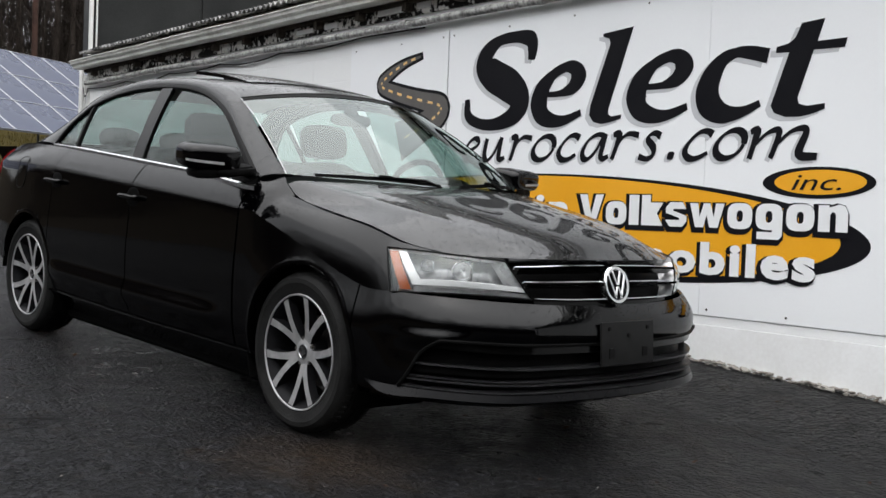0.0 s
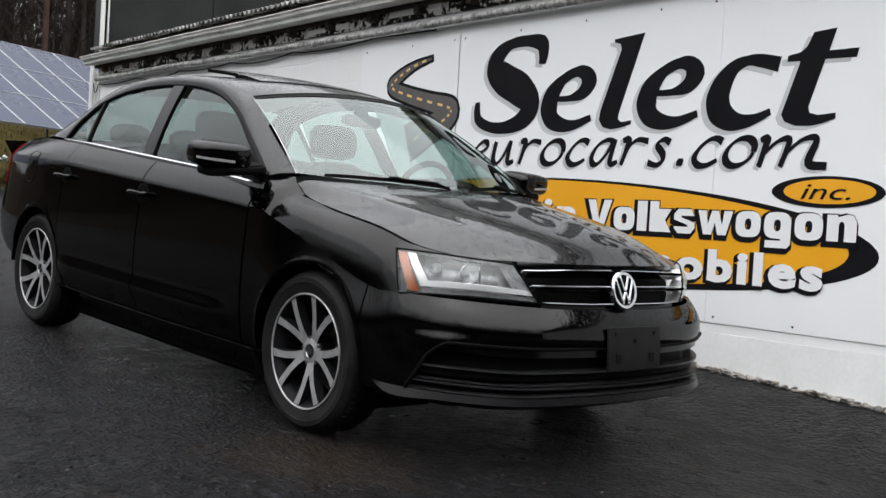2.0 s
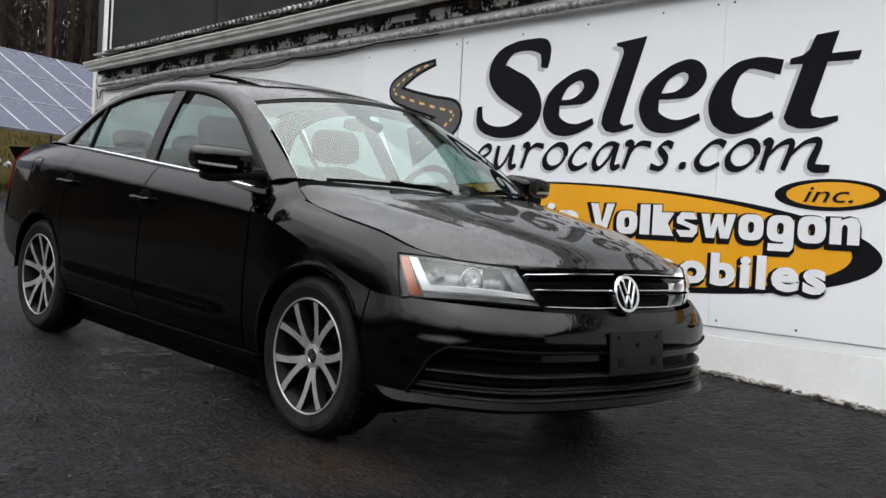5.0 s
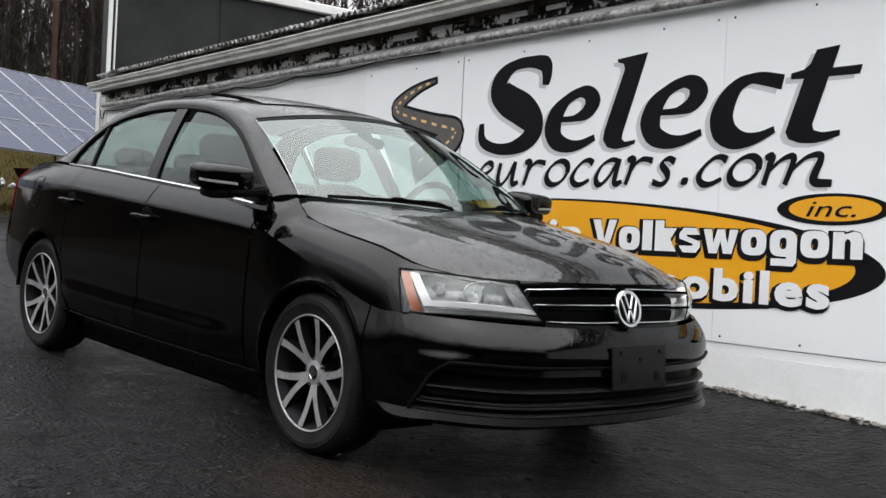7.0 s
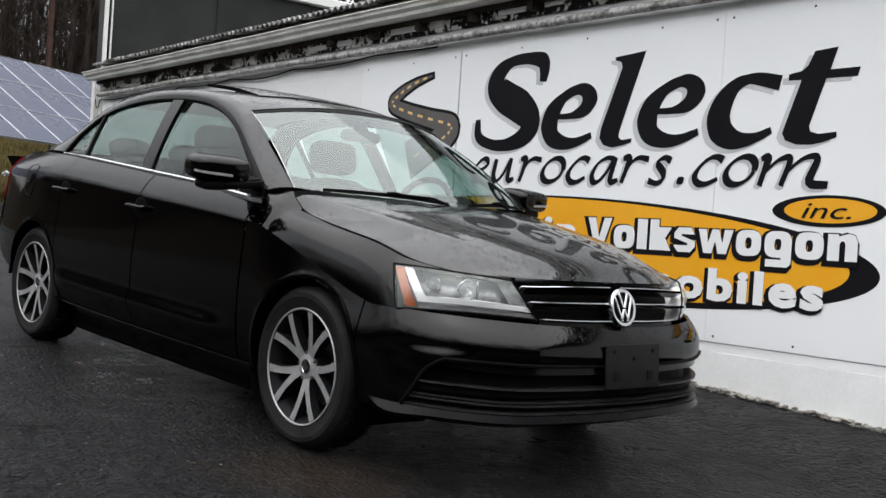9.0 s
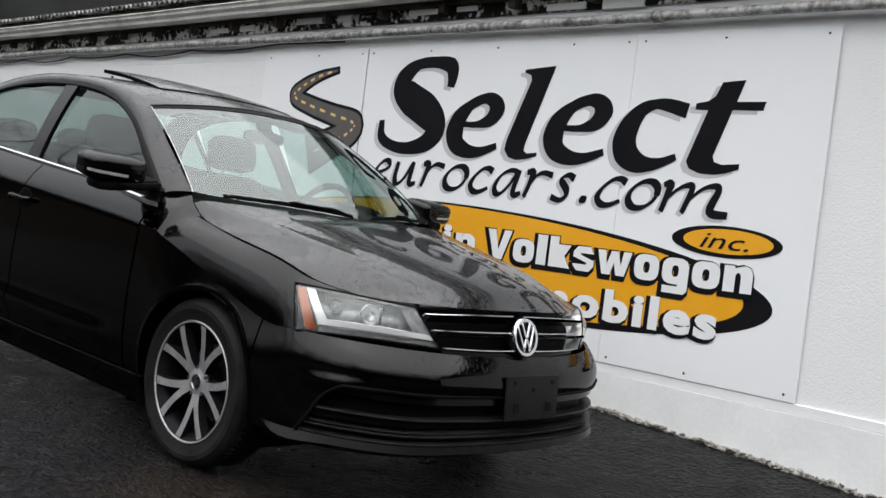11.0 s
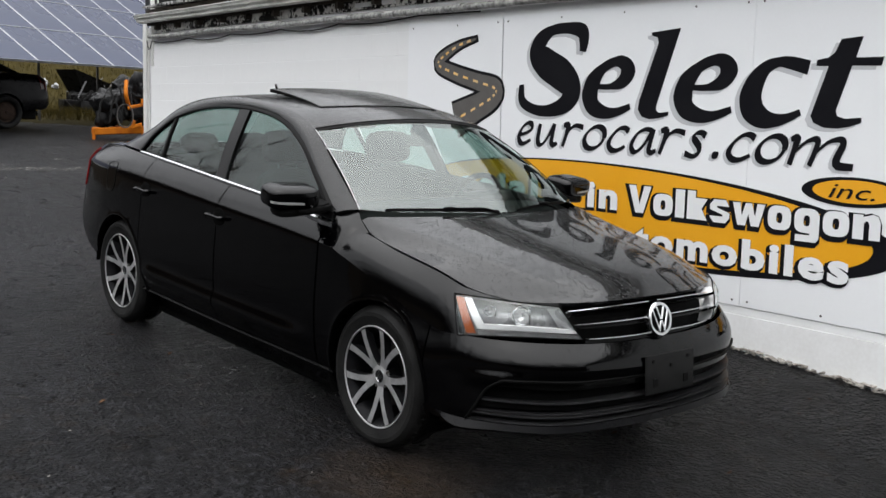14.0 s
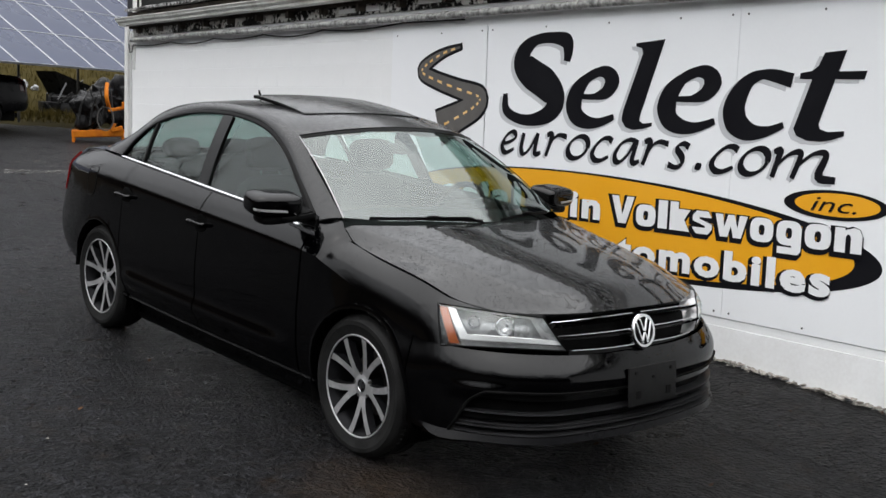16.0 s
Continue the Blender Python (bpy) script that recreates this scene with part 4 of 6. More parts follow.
def clear_of_arch(p, snap=False):
    for cx, cz, r in ARCH:
        d = math.hypot(p.x - cx, p.z - cz)
        if d < r and abs(p.y) > 0.5:
            if not snap:
                return False
            return V(cx + (p.x - cx) * r / max(d, 1e-6), p.y, cz + (p.z - cz) * r / max(d, 1e-6))
    return p if snap else True


def on_skin(u0, u1, v0, v1, out=0.0):
    return lambda a, b: skin(u0 + (u1 - u0) * a, v0 + (v1 - v0) * b, out)


def join(*bms):
    whole = bmesh.new()
    for bm in bms:
        me = bpy.data.meshes.new("tmp")
        bm.to_mesh(me)
        bm.free()
        whole.from_mesh(me)
        bpy.data.meshes.remove(me)
    return whole


# window line (x, z) and the roof's outer edge
DLO = [(-0.47, 0.972), (-0.70, 1.115), (-0.98, 1.27), (-1.28, 1.362), (-1.63, 1.391), (-2.0, 1.372), (-2.32, 1.298), (-2.50, 1.185), (-2.60, 1.068)]
EDGE = pts([-0.372, -0.702, 1.007, -0.66, -0.648, 1.175, -0.946, -0.588, 1.336, -1.25, -0.55, 1.415, -1.63, -0.535, 1.446, -2.05, -0.54, 1.432, -2.42, -0.56, 1.358, -2.72, -0.61, 1.20, -2.99, -0.685, 1.068])


def belt(x):
    xs, zs, ys = (-2.99, -2.65, -2.2, -1.4, -0.46, -0.37), (1.066, 1.06, 1.045, 1.005, 0.957, 0.955), (0.70, 0.74, 0.77, 0.79, 0.80, 0.80)
    return np.interp(x, xs, ys), np.interp(x, xs, zs)


def side_at(x, z, out=0.0):
    """The leaning plane of the side windows."""
    y, zb = belt(x)
    h = max(z - zb, 0)
    return V(x, -(y - 0.42 * h - 0.32 * h * h + out), z)


def dlo_z(x):
    return np.interp(-x, [-p[0] for p in DLO], [p[1] for p in DLO])


def frame_at(t):
    i = spline([V(x, 0, z) for x, z in DLO], t)
    return side_at(i.x, i.z), spline(EDGE, t)


def superball(size, m=Matrix(), power=2.6, nu=20, nv=12):
    bm = bmesh.new()
    bmesh.ops.create_uvsphere(bm, u_segments=nu, v_segments=nv, radius=1)
    for v in bm.verts:
        k = (abs(v.co.x) ** power + abs(v.co.y) ** power + abs(v.co.z) ** power) ** (1 / power)
        v.co = V(v.co.x / k * size[0] / 2, v.co.y / k * size[1] / 2, v.co.z / k * size[2] / 2)
    bmesh.ops.transform(bm, matrix=m, verts=bm.verts)
    return bm


HOOD_EDGE = pts([0.631, -0.637, 0.766, 0.47, -0.720, 0.792, 0.27, -0.748, 0.843, 0, -0.747, 0.879, -0.20, -0.745, 0.914, -0.322, -0.722, 0.966])
HOOD_MID = pts([0.810, 0, 0.768, 0.645, 0, 0.848, 0.415, 0, 0.908, 0.16, 0, 0.953, -0.05, 0, 0.983, -0.135, 0, 0.993])


def hood_at(a, b):
    e, c = spline(HOOD_EDGE, a * 5), spline(HOOD_MID, a * 5)
    k = abs(b)
    kr, q = 0.58 + 0.38 * a, 0.40
    drop = q * (k / kr) ** 2.4 if k < kr else q + (1 - q) * ((k - kr) / (1 - kr)) ** 1.1
    return V(c.x + (e.x - c.x) * k**3.2, e.y * -b, c.z + (e.z - c.z) * drop + 0.006 * math.exp(-((k - kr) / 0.07) ** 2) * math.sin(math.pi * a))


def wheel_meshes():
    """Rim, tyre, spokes and so on of one wheel; its outer face looks along -y."""
    made = {}
    made["wheel"] = (lathe([(0.205, 0.09), (0.200, -0.03), (0.207, -0.075), (0.226, -0.086), (0.230, -0.093), (0.227, -0.099), (0.221, -0.096), (0.212, -0.085), (0.198, -0.07), (0.19, -0.03), (0.196, 0.09), (0.205, 0.09)], 72), GREY_ALLOY)
    made["rim_lip"] = (lathe([(0.230, -0.096), (0.2295, -0.0995), (0.228, -0.1010), (0.2235, -0.1005), (0.2215, -0.0985), (0.2210, -0.094)], 72), ALLOY)
    made["tyre"] = (lathe([(0.222, 0.09), (0.245, 0.103), (0.285, 0.106), (0.303, 0.096), (0.314, 0.078), (0.3165, 0.052), (0.311, 0.05), (0.311, 0.044), (0.317, 0.042), (0.3175, 0.006), (0.311, 0.004), (0.311, -0.004), (0.3175, -0.006), (0.317, -0.042), (0.311, -0.044), (0.311, -0.05),
                             (0.3165, -0.052), (0.314, -0.078), (0.303, -0.096), (0.292, -0.103), (0.290, -0.1055), (0.272, -0.1065), (0.270, -0.105), (0.245, -0.103), (0.228, -0.094), (0.222, -0.09), (0.21, 0), (0.222, 0.09)], 72), RUBBER)
    tread = bmesh.new()
    for k in range(72):
        for side in (-1, 1):
            box(tread, (0.0135, 0.034, 0.008), pose(0, 0, 0, 0, 5.0 * k + 2.5 * (side > 0)) @ pose(0, 0.066 * side, 0.3135, 20 * -side), 0.0)
    made["tread"] = (tread, RUBBER)
    flank = bmesh.new()
    for k in range(10):
        face = bmesh.new()
        mid, sgn = (k // 2) * 72 + 90 + 12, 1 if k % 2 else -1
        rows = []
        for f in (0, 0.25, 0.55, 0.8, 1.0):
            r = 0.045 + 0.172 * f
            ang = radians(mid + sgn * (4.5 + 13.5 * f ** 0.85))
            w = 0.0165 - 0.004 * math.sin(math.pi * f * 0.8) + 0.002 * f
            y = -0.068 - 0.028 * f ** 0.8
            d, s = V(math.cos(ang), 0, math.sin(ang)), V(-math.sin(ang), 0, math.cos(ang))
            rows.append((d * r + s * w + V(0, y, 0), d * r - s * w + V(0, y, 0), d * r + s * (w + 0.004) + V(0, y + 0.035, 0), d * r - s * (w + 0.004) + V(0, y + 0.035, 0)))
        va = [[face.verts.new(p) for p in row[:2]] for row in rows]
        vb = [[flank.verts.new(p) for p in row] for row in rows]
        for i in range(4):
            face.faces.new((va[i][0], va[i + 1][0], va[i + 1][1], va[i][1]))
            flank.faces.new((vb[i][0], vb[i][2], vb[i + 1][2], vb[i + 1][0]))
            flank.faces.new((vb[i][1], vb[i + 1][1], vb[i + 1][3], vb[i][3]))
        bmesh.ops.recalc_face_normals(face, faces=face.faces)
        bmesh.ops.translate(face, verts=face.verts, vec=(0, -0.0005, 0))
        made[f"spoke{k}"] = (face, ALLOY)
    hub = lathe([(0.0, -0.062), (0.05, -0.062), (0.066, -0.055), (0.072, -0.02), (0.07, 0.02), (0.0, 0.02)], 32)
    made["spoke_back"] = (join(flank, hub), GREY_ALLOY)
    made["hub_cap"] = (lathe([(0.0, -0.072), (0.018, -0.0715), (0.024, -0.0705), (0.026, -0.073), (0.030, -0.073), (0.032, -0.066), (0.032, -0.05), (0, -0.05)], 28), CHROME)
    made["hub_face"] = (lathe([(0.030, -0.0705), (0.050, -0.0690), (0.056, -0.0660), (0.058, -0.055), (0.030, -0.055)], 36), ALLOY)
    made["hub_badge"] = (lathe([(0.0, -0.0735), (0.0225, -0.073), (0.0225, -0.07), (0.0, -0.07)], 24), GLOSS_BLACK)
    mark = bmesh.new()
    for s in (-1, 1):
        for x, z, h, a in ((0.005, 0.009, 0.020, 21), (0.011, -0.003, 0.034, 21), (0.0035, -0.010, 0.016, -22)):
            box(mark, (0.0034, 0.002, h), pose(x * s, -0.0738, z, 0, a * s), 0.0)
    made["hub_emblem"] = (mark, CHROME)
    made["brake_disc"] = (lathe([(0.05, 0.0), (0.14, 0.0), (0.14, 0.022), (0.05, 0.022)], 40), DISC)
    for k in range(5):
        bolts = bmesh.new()
        a = radians(72 * k + 66)
        bmesh.ops.create_cone(bolts, cap_ends=True, segments=8, radius1=0.009, radius2=0.007, depth=0.02, matrix=pose(0.053 * math.cos(a), -0.06, 0.053 * math.sin(a), 90))
        made[f"wheel_bolt{k}"] = (bolts, STEEL)
    obs = {k: part(k.rstrip("0123456789"), bm, m) for k, (bm, m) in made.items()}
    tagged(obs["tread"], kind="stuff")
    return obs


def build_car(m):
    car = thing("car", m, "black four-door saloon car, wet with rain, sunroof tilted open", "car")
    P = lambda name, bm, mat=PAINT, parent=car, label="": part(name, bm, mat, parent, label)
    # nose
    reach = lambda v: 3.80 - 0.40 * (v - 1) - 1.6 * max(v - 1.62, 0) ** 2
    cheek = lambda a, b: (lambda u0: skin(u0 + (4.95 - u0) * a, 1 + b))(reach(1 + b) + 0.02)
    P("front_bumper", join(sheet(on_skin(-4.95, 4.95, 2.0, 2.99), 80, 18), sheet(on_skin(-4.95, 4.95, 0.05, 1.0), 60, 5),
                           sheet(cheek, 16, 10, keep=clear_of_arch), flip(sheet(cheek, 16, 10, keep=clear_of_arch))))
    P("lower_grille", sheet(on_skin(-3.9, 3.9, 0.35, 2.05, -0.06), 40, 6), PLASTIC, label="black lower air intake")
    for v0, v1, o, mat in ((1.80, 1.985, -0.014, GLOSS_BLACK), (1.505, 1.535, -0.010, SATIN), (1.36, 1.505, -0.030, PLASTIC), (1.265, 1.28, -0.014, SATIN), (1.195, 1.225, -0.006, SATIN), (1.10, 1.195, -0.028, PLASTIC), (1.0, 1.028, -0.002, SATIN)):
        k = reach((v0 + v1) / 2)
        P("intake_blade", sheet(on_skin(-k, k, v0, v1, o), 40, 2, rim=0.05), mat)
    # moulded frame round the intake, one strip from end to end
    half_edge = [skin(reach(1 + 0.975 * f) + 0.02, 1 + 0.975 * f, 0.001) for f in [i / 16 for i in range(17)]] + [skin(3.10 - 0.13 * i, 1.98, 0.001 if i < 16 else -0.002) for i in range(25)]
    P("intake_frame", tube(half_edge + [V(p.x, -p.y, p.z) for p in half_edge[::-1]], 0.0065, 6), PLASTIC)
    # lip spoiler: a ledge that catches the light, and its front
    def lip(a, b):
        u = -4.6 + 9.2 * a
        out = (0.018 + 0.016 * smooth(3.2, 3.9, abs(u))) * (1 - smooth(3.95, 4.6, abs(u))) + 0.001
        k = smooth(3.9, 4.7, abs(u))
        p, q, r = skin(u, 0.98, 0.001), skin(u, 0.80 + 0.12 * k, out), skin(u, 0.58 + 0.32 * k, out - 0.010)
        return p.lerp(q, b * 2) if b < 0.5 else q.lerp(r, b * 2 - 1)

    P("bumper_lip", sheet(lip, 60, 8, rim=0.03), DULL, label="black lip spoiler under the bumper")
    # radiator grille and its chrome bars
    P("grille", sheet(on_skin(-1.95, 1.95, 3.05, 3.97, -0.05), 30, 4), PLASTIC, label="black radiator grille")
    for v, k in ((3.87, 1.86), (3.50, 1.80), (3.12, 1.62)):
        for s in (-1, 1):
            P("grille_bar", sheet(on_skin(0.12 * s, k * s * (1 if s > 0 else 0.92), v - 0.009, v + 0.009, 0.006), 16, 2, rim=0.02), CHROME, label="thin chrome bar")
        P("grille_slat", sheet(on_skin(-k, k, v - 0.12, v - 0.05, -0.02), 24, 1, rim=0.04), GLOSS_BLACK)
    badge = P("badge", lathe([(0.0, 0.006), (0.050, 0.006), (0.052, 0.014), (0.061, 0.016), (0.064, 0.010), (0.064, -0.02), (0, -0.02)], 40, "x"), CHROME, label="round chrome badge")
    badge.matrix_local = pose(0.858, 0, 0.676, 0, -14) @ Matrix.Diagonal((1, 1.15, 1.15, 1))
    bm = bmesh.new()
    for s in (-1, 1):
        for y, z, h, a in ((0.012, 0.022, 0.052, 21), (0.028, -0.006, 0.086, 21), (0.0085, -0.024, 0.040, -22)):
            box(bm, (0.012, 0.0105, h), pose(0.012, y * s, z, -a * s), 0.002)
    part("emblem", bm, CHROME, badge)
    part("badge_ground", lathe([(0.0, 0.0072), (0.0495, 0.0072), (0.0495, 0.004), (0, 0.004)], 32, "x"), PLASTIC, badge)
    bm = bmesh.new()
    box(bm, (0.012, 0.315, 0.165), Matrix(), 0.005, 2)
    plate_ob = P("plate_holder", bm, PLATE, label="empty black licence plate holder with two slots")
    plate_ob.matrix_local = pose(0.943, 0, 0.466, 0, -6)
    for y, z in ((-0.115, 0.058), (0.115, 0.058), (0, 0.03)):
        bm = bmesh.new()
        bmesh.ops.create_cone(bm, cap_ends=True, segments=10, radius1=0.009, radius2=0.008, depth=0.005, matrix=pose(0.0078, y, z, 0, 90))
        part("plate_screw", bm, SEAL, plate_ob)
    for y in (-0.10, 0.10):
        bm = bmesh.new()
        box(bm, (0.004, 0.03, 0.035), pose(0.0065, y, -0.035))
        part("plate_slot", bm, SEAL, plate_ob)
    # lamps
    for s in (1, -1):
        mk = (lambda bm: bm) if s > 0 else flip
        A, B, C, D = V(0.425, -0.785, 0.774), V(0.755, -0.508, 0.757), V(0.824, -0.428, 0.626), V(0.508, -0.828, 0.622)

        def lamp(a, b, inset=0.0, bulge=0.05):
            top, low = A.lerp(B, a), D.lerp(C, a)
            top.z -= 0.004 * math.sin(math.pi * a)
            p = top.lerp(low, b)
            n = V(0.62, -0.74, 0.25)
            return p + n * (bulge * 4 * a * (1 - a) * (0.65 + 0.35 * math.sin(math.pi * b)) + 0.012 * math.sin(math.pi * b) - inset)

        rim_line = pts([0.40, -0.745, 0.806, 0.47, -0.725, 0.792, 0.632, -0.63, 0.767, 0.732, -0.53, 0.760])
        part("wing_edge", mk(sheet(lambda a, b: lamp(a, 0.0, 0.004).lerp(spline(rim_line, 3 * a) - V(0, 0, 0.003), b), 16, 3, rim=0.0)), PAINT, car)
        housing = P("headlight", mk(sheet(lambda a, b: lamp(a, b, 0.078), 20, 8, rim=0.0)), LAMP_BOWL, label="clear headlight with amber side marker and white light strip")
        H = lambda name, bm, mat: part(name, mk(bm), mat, housing)
        H("lens", sheet(lambda a, b: lamp(a, b, 0.002), 24, 10, rim=0.04), LENS)
        rim = [lamp(i / 14, 0.0, 0.0) for i in range(15)] + [lamp(1.0, i / 6, 0.0) for i in range(1, 7)] + [lamp(1 - i / 14, 1.0, 0.0) for i in range(1, 15)] + [lamp(0.0, 1 - i / 6, 0.0) for i in range(1, 7)]
        round_lamp = [(i / 14, 0.0) for i in range(15)] + [(1.0, i / 6) for i in range(1, 7)] + [(1 - i / 14, 1.0) for i in range(1, 15)] + [(0.0, 1 - i / 6) for i in range(1, 6)]
        wall = bmesh.new()
        rings = [[wall.verts.new(lamp(a, b, d)) for a, b in round_lamp] for d in (0.006, 0.078)]
        for i in range(len(round_lamp)):
            k = (i + 1) % len(round_lamp)
            wall.faces.new((rings[0][i], rings[0][k], rings[1][k], rings[1][i]))
        H("lamp_wall", wall, LAMP_BOWL)
        H("lamp_gasket", tube(rim, 0.003, 6, False), SEAL)
        H("side_marker", sheet(lambda a, b: lamp(0.015 + 0.078 * a + 0.06 * b, 0.06 + 0.88 * b, 0.008), 6, 8, rim=0.01), AMBER)
        H("light_strip", join(sheet(lambda a, b: lamp(0.095 + 0.075 * a + 0.075 * b, 0.05 + 0.76 * b, 0.010), 3, 8, rim=0.012),
                              sheet(lambda a, b: lamp(0.165 + 0.825 * a, 0.70 + 0.13 * b, 0.010), 16, 3, rim=0.012)), WHITE_PLASTIC)
        H("upper_bezel", sheet(lambda a, b: lamp(0.02 + 0.92 * a, 0.005 + 0.07 * b, 0.004 + 0.014 * b), 20, 2, rim=0.0), LAMP_BOWL)
        H("end_bezel", sheet(lambda a, b: lamp(0.86 + 0.13 * a, 0.02 + 0.70 * b, 0.045 - 0.038 * a), 6, 6, rim=0.0), LAMP_BOWL)
        H("lower_chrome", sheet(lambda a, b: lamp(0.17 + 0.825 * a, 0.87 + 0.10 * b, 0.014), 16, 2, rim=0.01), ALLOY)
        for a, b, r in ((0.31, 0.34, 0.023), (0.58, 0.40, 0.036)):
            c = lamp(a, b, 0.052)
            d = V(0.80, -0.58, 0.12).to_track_quat("X", "Z").to_matrix().to_4x4()
            bm = lathe([(r * 1.06, 0.010), (r * 1.0, 0.012), (r * 0.93, 0.006), (r * 0.72, -0.008), (r * 0.35, -0.016), (0.0, -0.018)], 28, "x")
            bmesh.ops.transform(bm, matrix=Matrix.Translation(c) @ d, verts=bm.verts)
            H("lamp_bowl", bm, LAMP_CHROME)
            H("bulb", superball((0.020, 0.009, 0.009), Matrix.Translation(c) @ d @ pose(-0.008, 0, 0), 2.0), WHITE_PLASTIC)
            bm = bmesh.new()
            box(bm, (0.008, r * 0.22, r * 1.9), Matrix.Translation(c) @ d @ pose(0.008, r * 0.95, 0), 0.002)
            H("bowl_divider", bm, LAMP_CHROME)
    # flanks
    for s in (1, -1):
        mk = (lambda bm: bm) if s > 0 else flip
        Q = lambda name, bm, mat=PAINT, parent=car, label="": part(name, mk(bm), mat, parent, label)
        scuttle = [V(-0.235, -0.744, 0.921), V(-0.322, -0.726, 0.965), V(-0.382, -0.712, 0.996), side_at(-0.47, 0.972)]

        def wing(a, b):
            """The rear end of the wing, and above it the corner between hood, screen and door."""
            u, j = 6.97 + 0.99 * a, 14 * b
            p = skin(u, 3 + 0.985 * min(j, 10) / 10)
            return p if j <= 10 else p.lerp(spline(scuttle, 3 * a), (j - 10) / 4)

        crown = join(sheet(on_skin(4.0, 6.97, 3.0, 3.985), 30, 10, rim=0.0), sheet(wing, 10, 14, rim=0.0))
        bmesh.ops.remove_doubles(crown, verts=crown.verts, dist=0.0005)
        Q("fender", join(crown, sheet(on_skin(4.98, 7.96, 0.3, 3.0), 44, 26, keep=clear_of_arch)), PAINT)
        door = Q("front_door", sheet(on_skin(7.985, 9.0, 0.80, 3.96), 34, 40))
        rear = Q("rear_door", sheet(on_skin(9.012, 10.22, 0.80, 3.96), 34, 40, keep=clear_of_arch))
        Q("quarter_panel", sheet(on_skin(10.235, 13.1, 0.3, 3.96), 50, 30, keep=clear_of_arch))
        Q("sill_edge", sheet(lambda a, b: skin(7.3 + 2.95 * a, 0.775, 0.001 + 0.010 * b), 30, 1, rim=0.003), PAINT_WET)
        Q("sill", sheet(on_skin(6.9, 10.4, 0.0, 0.77, -0.004), 30, 6))
        # turned-in lips and liners of the wheel arches
        for cx, cz, r in ARCH:
            bm = bmesh.new()
            rows = []
            for i in range(49):
                a = radians(-18 + (216 if cx > -1 else 196) * i / 48)
                x, z = cx + r * math.cos(a), cz + r * math.sin(a)
                lo, hi = 0.0, 4.0
                u0 = min((abs(spline(L2, k / 20).x - x), k / 20) for k in range(70, 260))[1]
                for _ in range(24):
                    mid = (lo + hi) / 2
                    if skin(u0, mid).z < z:
                        lo = mid
                    else:
                        hi = mid
                y = skin(u0, lo).y
                c, q = math.cos(a), math.sin(a)
                rows.append([bm.verts.new(p) for p in ((x + 0.016 * c, y - 0.001, z + 0.016 * q), (x + 0.008 * c, y - 0.003, z + 0.008 * q), (x - 0.002 * c, y - 0.004, z - 0.002 * q), (x - 0.006 * c, y + 0.03, z - 0.006 * q))])
            for a, b in zip(rows, rows[1:]):
                for k in range(3):
                    bm.faces.new((a[k], a[k + 1], b[k + 1], b[k]))
            Q("arch_lip", bm)
            bm = bmesh.new()
            ring_a = [[bm.verts.new((cx + (r + 0.02) * math.cos(radians(-25 + (230 if cx > -1 else 204) * i / 30)), y, cz + (r + 0.02) * math.sin(radians(-25 + (230 if cx > -1 else 204) * i / 30)))) for i in range(31)] for y in (-0.855, -0.5)]
            for i in range(30):
                bm.faces.new((ring_a[0][i], ring_a[0][i + 1], ring_a[1][i + 1], ring_a[1][i]))
            bm.faces.new(ring_a[1])
            Q("wheel_arch_liner", bm, PLASTIC)
        # door furniture
        for d, u, x in ((door, 9.0, -1.41), (rear, 10.06, -2.30)):
            vz = 2.85
            y = skin(u - 0.05, vz).y
            z = 0.836 if d is door else 0.866
            Q("door_handle", superball((0.145, 0.022, 0.024), pose(x + 0.02, y - 0.030, z, 0, 2), 3.2), PAINT, d)
            Q("handle_mount", superball((0.030, 0.050, 0.026), pose(x + 0.085, y - 0.016, z), 2.8), PAINT, d)
            Q("handle_mount", superball((0.040, 0.050, 0.028), pose(x - 0.055, y - 0.016, z), 2.8), PAINT, d)
            # dark disc on the door skin stands in for the shaded scoop
            Q("handle_recess", superball((0.135, 0.006, 0.120), pose(x + 0.03, y - 0.0005, z - 0.012), 2.2), PLASTIC, d)
        # chrome strip under the windows
        bm = bmesh.new()
        rows = []
        for i in range(41):
            x = -0.375 - 2.225 * i / 40
            y, z = belt(x)
            y, z = y + 0.026 * smooth(-1.0, -0.46, x) + 0.016 * smooth(-0.55, -0.40, x), z - 0.014 * smooth(-1.1, -0.42, x)
            rows.append([bm.verts.new((x, -y + dy, z + dz)) for dy, dz in ((0.004, -0.014), (-0.010, -0.012), (-0.012, 0.006), (-0.002, 0.012))])
        for a, b in zip(rows, rows[1:]):
            for k in range(3):
                bm.faces.new((a[k], b[k], b[k + 1], a[k + 1]))
        Q("window_strip", bm, CHROME, label="bright chrome strip along the windows")
        # pillars and roof rail, with the black seal inside
        Q("roof_rail", sheet(lambda a, b: (lambda f: f[0].lerp(f[1], b) + V(0, -0.016 * math.sin(math.pi * b), 0.008 * math.sin(math.pi * b)))(frame_at(8 * a)), 64, 6, rim=0.015), PAINT_ROOF)
        bm = bmesh.new()
        rows = []
        for i in range(81):
            t = 8 * i / 80
            p = spline([V(x, 0, z) for x, z in DLO], t)
            q = spline([V(x, 0, z) for x, z in DLO], min(t + 0.05, 8)) - spline([V(x, 0, z) for x, z in DLO], max(t - 0.05, 0))
            q.normalize()
            n = V(-q.z, 0, q.x) if q.x > 0 else V(q.z, 0, -q.x)
